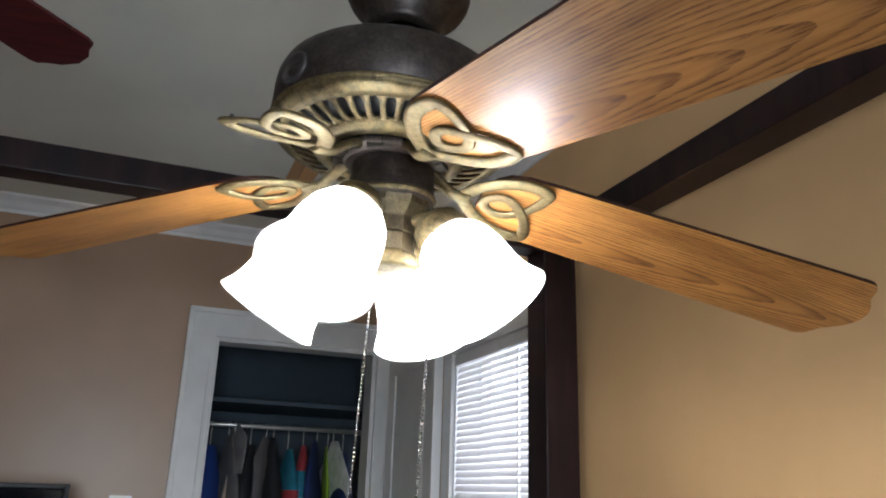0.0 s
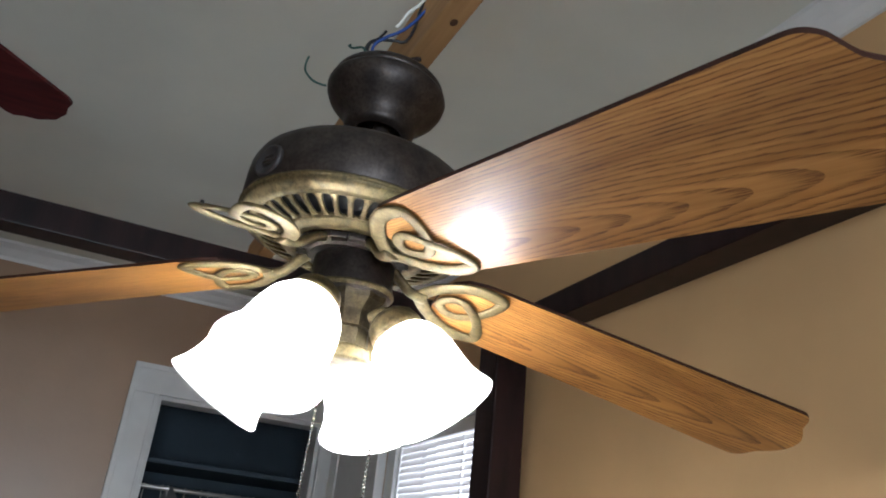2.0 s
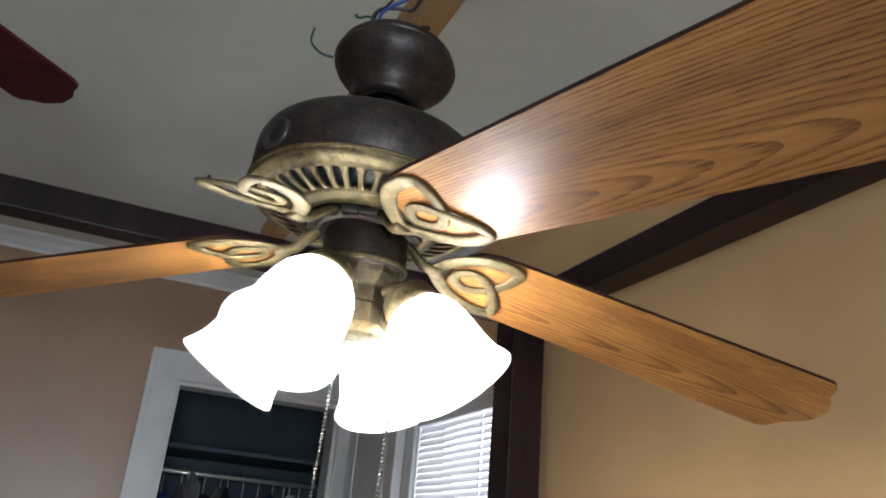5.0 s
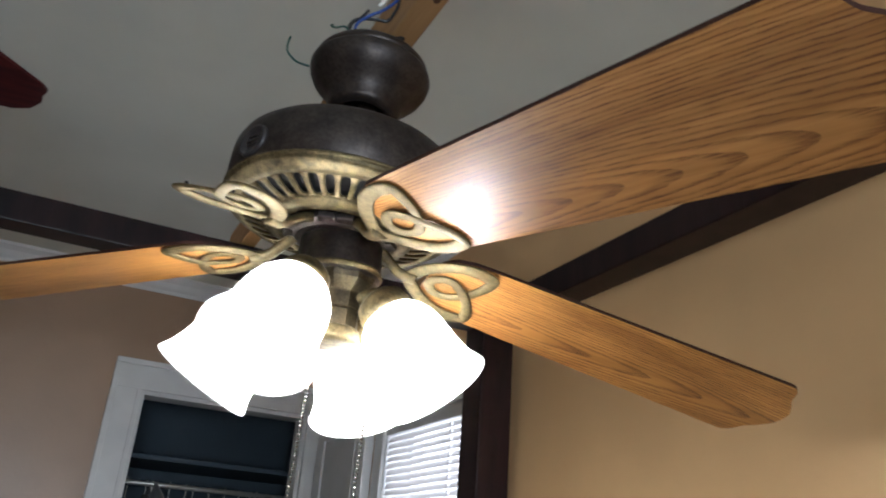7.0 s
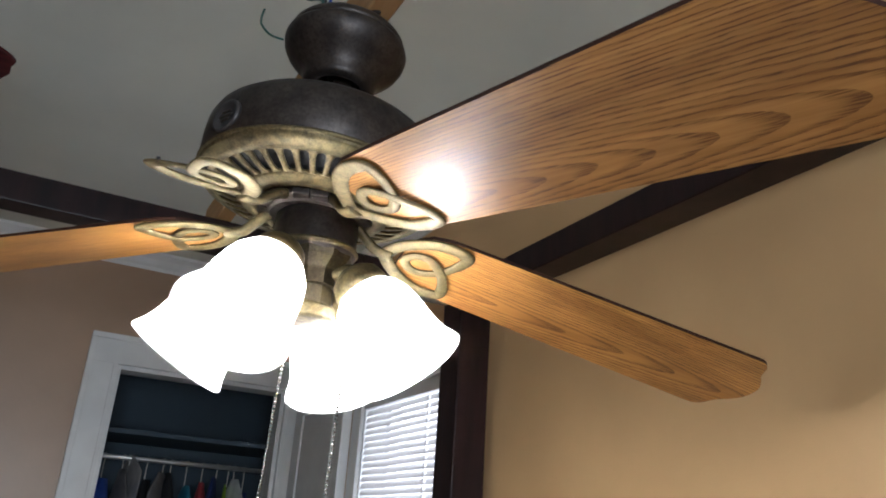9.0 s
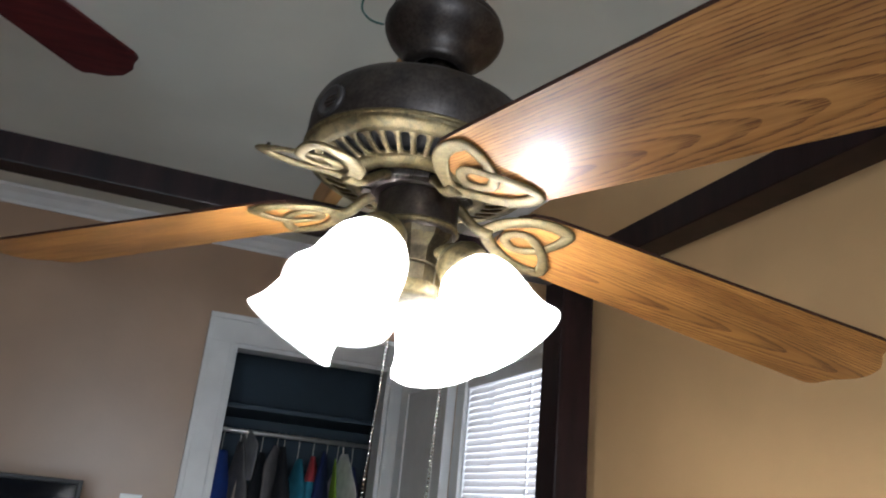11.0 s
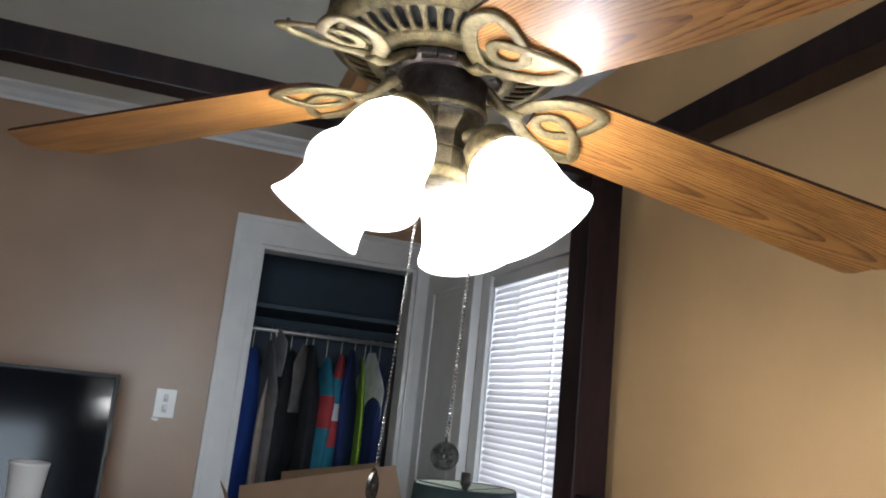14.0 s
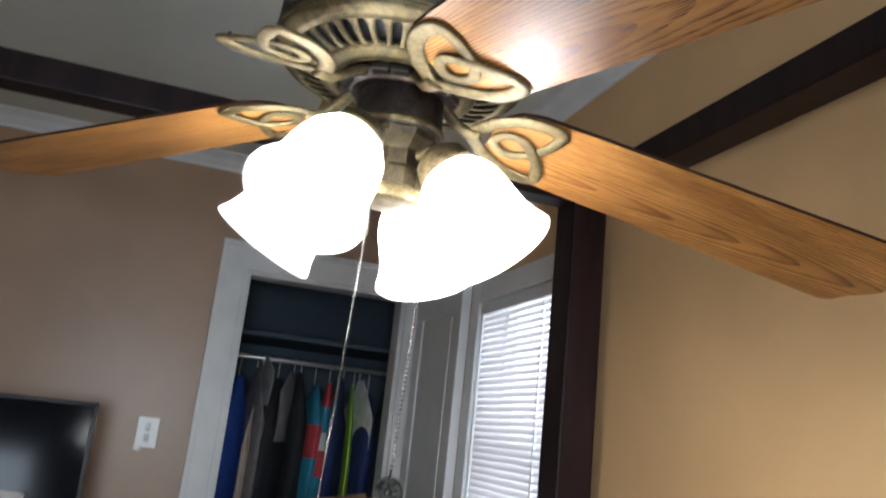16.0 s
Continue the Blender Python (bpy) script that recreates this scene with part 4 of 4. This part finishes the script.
for k in range(3):
    a = radians(20 + 120 * k)
    part("spider_arm", sweep([Vector((0, 0, LT - 0.012)), Vector((0.160 * math.cos(a), 0.160 * math.sin(a), LT - 0.003))], 0.0018, 0.0018), "chrome", lamp)
part("finial", lathe([(0, LT + 0.042), (0.016, LT + 0.042), (0.0165, LT + 0.004), (0.012, LT), (0.007, LT - 0.014), (0, LT - 0.014)], 24), "finial", lamp, "dark drum finial", True)
part("stem", lathe([(0, LT - 0.014), (0.006, LT - 0.014), (0.006, 0.76), (0.05, 0.75), (0.07, 0.70), (0.05, 0.62), (0.08, 0.60), (0.08, 0.585), (0, 0.585)], 28), "bronze", lamp)
stand = thing("nightstand", Matrix.Translation((0.665, 1.50, 0)), "dark wooden nightstand under the lamp", "nightstand")
part("body", block((-0.2, -0.2, 0), (0.2, 0.2, 0.555), 0.005), "bed", stand)
part("top", block((-0.22, -0.22, 0.555), (0.22, 0.22, 0.584), 0.006), "bed", stand)

# ---- cardboard box before the closet ----
box = thing("cardboard_box", Matrix.Translation((0.34, 2.24, 0)), "open brown cardboard box with raised flaps", "box")
BT = FAN_Z - 0.86
part("carton", block((-0.30, -0.18, 0.0), (0.34, 0.22, BT), 0.003), "card", box)


def flap(p0, p1, rise):
    bm = bmesh.new()
    a, b = Vector(p0), Vector(p1)
    vs = [bm.verts.new(p) for p in (a, b, b + Vector(rise[1]), a + Vector(rise[0]))]
    f = bm.faces.new(vs)
    bmesh.ops.solidify(bm, geom=[f], thickness=0.005)
    part("flap", bm, "card", box)


flap((-0.30, -0.18, BT), (0.34, -0.18, BT), ((-0.01, -0.02, 0.150), (-0.085, -0.02, 0.262)))
flap((-0.30, -0.175, BT), (-0.30, 0.22, BT), ((-0.05, -0.03, 0.125), (-0.05, 0.0, 0.12)))
flap((-0.10, 0.22, BT), (0.34, 0.22, BT), ((0.0, 0.06, 0.16), (-0.02, 0.06, 0.23)))

paper = thing("packing_paper", Matrix.Translation((0.46, 2.30, BT)), "crumpled pale packing paper rising out of the box", "paper")
bm = bmesh.new()
rp = random.Random(8)
creases = [(rp.uniform(0, 6.28), rp.uniform(18, 60), rp.uniform(0, 6.28), rp.uniform(0.006, 0.016)) for _ in range(9)]
cols = [[bm.verts.new((-0.15 + 0.30 * i / 28, -0.05 + 0.13 * j / 14 + 0.02 * math.sin(0.7 * i), -0.02 + 0.125 * math.sin(math.pi * j / 14) * (0.75 + 0.25 * math.sin(math.pi * i / 28))
                          + sum(am * abs(math.sin((math.cos(an) * i + math.sin(an) * j) * fr * 0.012 + ph)) for an, fr, ph, am in creases))) for j in range(15)] for i in range(29)]
for i in range(28):
    for j in range(14):
        bm.faces.new((cols[i][j], cols[i + 1][j], cols[i + 1][j + 1], cols[i][j + 1]))
part("sheet", bm, "packing", paper)

# ---- closet rod and clothes ----
rod = thing("closet_rod", Matrix.Translation((0, 3.10, FAN_Z - 0.075)), "thin metal closet rod across the closet", "rod")
part("bar", sweep([Vector((-0.549, 0, 0)), Vector((1.099, 0, 0.0))], 0.011, 0.011, sides=14), "rod_metal", rod, "", True)


# shelf shares the closet colour that carries the interior's shade
shelf = thing("closet_shelf", Matrix.Translation((0, 0, FAN_Z + 0.025)), "closet shelf on a cleat above the rod, darkened in colour like the walls", "shelf")
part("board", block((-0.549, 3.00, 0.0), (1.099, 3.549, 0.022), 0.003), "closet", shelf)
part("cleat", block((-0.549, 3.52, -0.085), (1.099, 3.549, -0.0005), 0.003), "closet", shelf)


def garment(x, colour, width, length, seed, top=0.0, stripes=None):
    """A hanging garment: folded cloth tube below a wire hanger."""
    r = random.Random(seed)
    ob = thing("hanging_garment", pose(x, 3.10, FAN_Z - 0.075, 0, 0, r.uniform(-28, 12)), colour[1], "garment", "clothes on the closet rod")
    bm = bmesh.new()
    n, rows = 40, 16
    ph = [r.uniform(0, 6.28) for _ in range(4)]
    grid = []
    for j in range(rows + 1):
        t = j / rows
        shoulder = min(1.0, 0.22 + 2.6 * t) if t < 0.3 else 1.0
        row = []
        for i in range(n):
            a = 2 * math.pi * i / n
            fold = 1 + 0.22 * t * math.sin(5 * a + ph[0] + 2 * t) + 0.12 * t * math.sin(9 * a + ph[1])
            row.append(bm.verts.new((width * 0.5 * math.cos(a) * fold * min(1.0, 0.22 + 2.2 * t) + 0.01 * math.sin(3 * t + ph[2]), 0.19 * shoulder * math.sin(a) * (1 + 0.05 * math.sin(4 * t + ph[3])), -0.05 - top - length * t)))
        grid.append(row)
    for j in range(rows):
        for i in range(n):
            f = bm.faces.new((grid[j][i], grid[j][(i + 1) % n], grid[j + 1][(i + 1) % n], grid[j + 1][i]))
            if stripes:
                f.material_index = stripes(j / rows)
    bm.faces.new(grid[0])
    mats = [M_CLOTH[k] for k in colour[0]]
    part("cloth", bm, None, ob, "", True, mats)
    hk = spline([(0, 0.0, -0.06 - top), (0, 0.0, -0.03), (0, 0.012, 0.005), (0, 0.0, 0.0145), (0, -0.012, 0.008)], 5)
    part("hanger", sweep(hk, 0.0022, 0.0022, (1, 0, 0), 6), "white_wire", ob)
    return ob


M_CLOTH = {"blue": cloth("blue_cloth", (0.02, 0.06, 0.30)), "grey": cloth("grey_cloth", (0.16, 0.15, 0.15)), "tan": cloth("beige_cloth", (0.45, 0.37, 0.30)), "black": cloth("black_cloth", (0.015, 0.016, 0.02)),
           "teal": cloth("teal_cloth", (0.03, 0.20, 0.30)), "red": cloth("red_cloth", (0.42, 0.05, 0.06)), "white": cloth("white_cloth", (0.65, 0.65, 0.66)), "lime": cloth("lime_cloth", (0.38, 0.62, 0.06)), "pale": cloth("pale_grey_cloth", (0.34, 0.33, 0.33)), "navy": cloth("navy_cloth", (0.015, 0.03, 0.12))}
garment(0.095, (["blue"], "bright blue cloth hanging garment"), 0.15, 0.95, 1, 0.05)
garment(0.178, (["grey"], "dark grey cloth hanging garment"), 0.07, 0.8, 2)
garment(0.222, (["tan"], "long beige cloth hanging garment"), 0.06, 0.95, 3, 0.07)
garment(0.205, (["pale"], "pale grey scarf looped over the closet rod"), 0.018, 0.24, 23, -0.062)
garment(0.285, (["black"], "long black cloth hanging garment"), 0.13, 0.95, 4, 0.04)
garment(0.36, (["grey"], "short grey cloth hanging top"), 0.05, 0.34, 14)
garment(0.395, (["black"], "short black cloth hanging jacket"), 0.11, 0.7, 5)
garment(0.47, (["teal", "red"], "teal and red hanging garment"), 0.10, 0.62, 6, 0.05, stripes=lambda t: 1 if 0.3 < t < 0.55 else 0)
garment(0.545, (["teal", "red", "white"], "striped red, white and teal hanging shirt"), 0.11, 0.66, 7, 0.03, stripes=lambda t: 2 if 0.36 < t < 0.44 or t > 0.92 else 1 if 0.44 <= t < 0.68 or t < 0.15 else 0)
garment(0.615, (["navy"], "dark navy cloth hanging garment"), 0.09, 0.75, 8)
garment(0.672, (["lime"], "lime green cloth hanging garment"), 0.035, 0.58, 9, 0.03)
garment(0.70, (["white"], "narrow white cloth hanging garment"), 0.025, 0.6, 15)
garment(0.75, (["navy"], "navy blue cloth hanging garment"), 0.12, 0.70, 10, 0.06)
garment(0.85, (["black"], "long black cloth hanging coat"), 0.12, 0.9, 11)
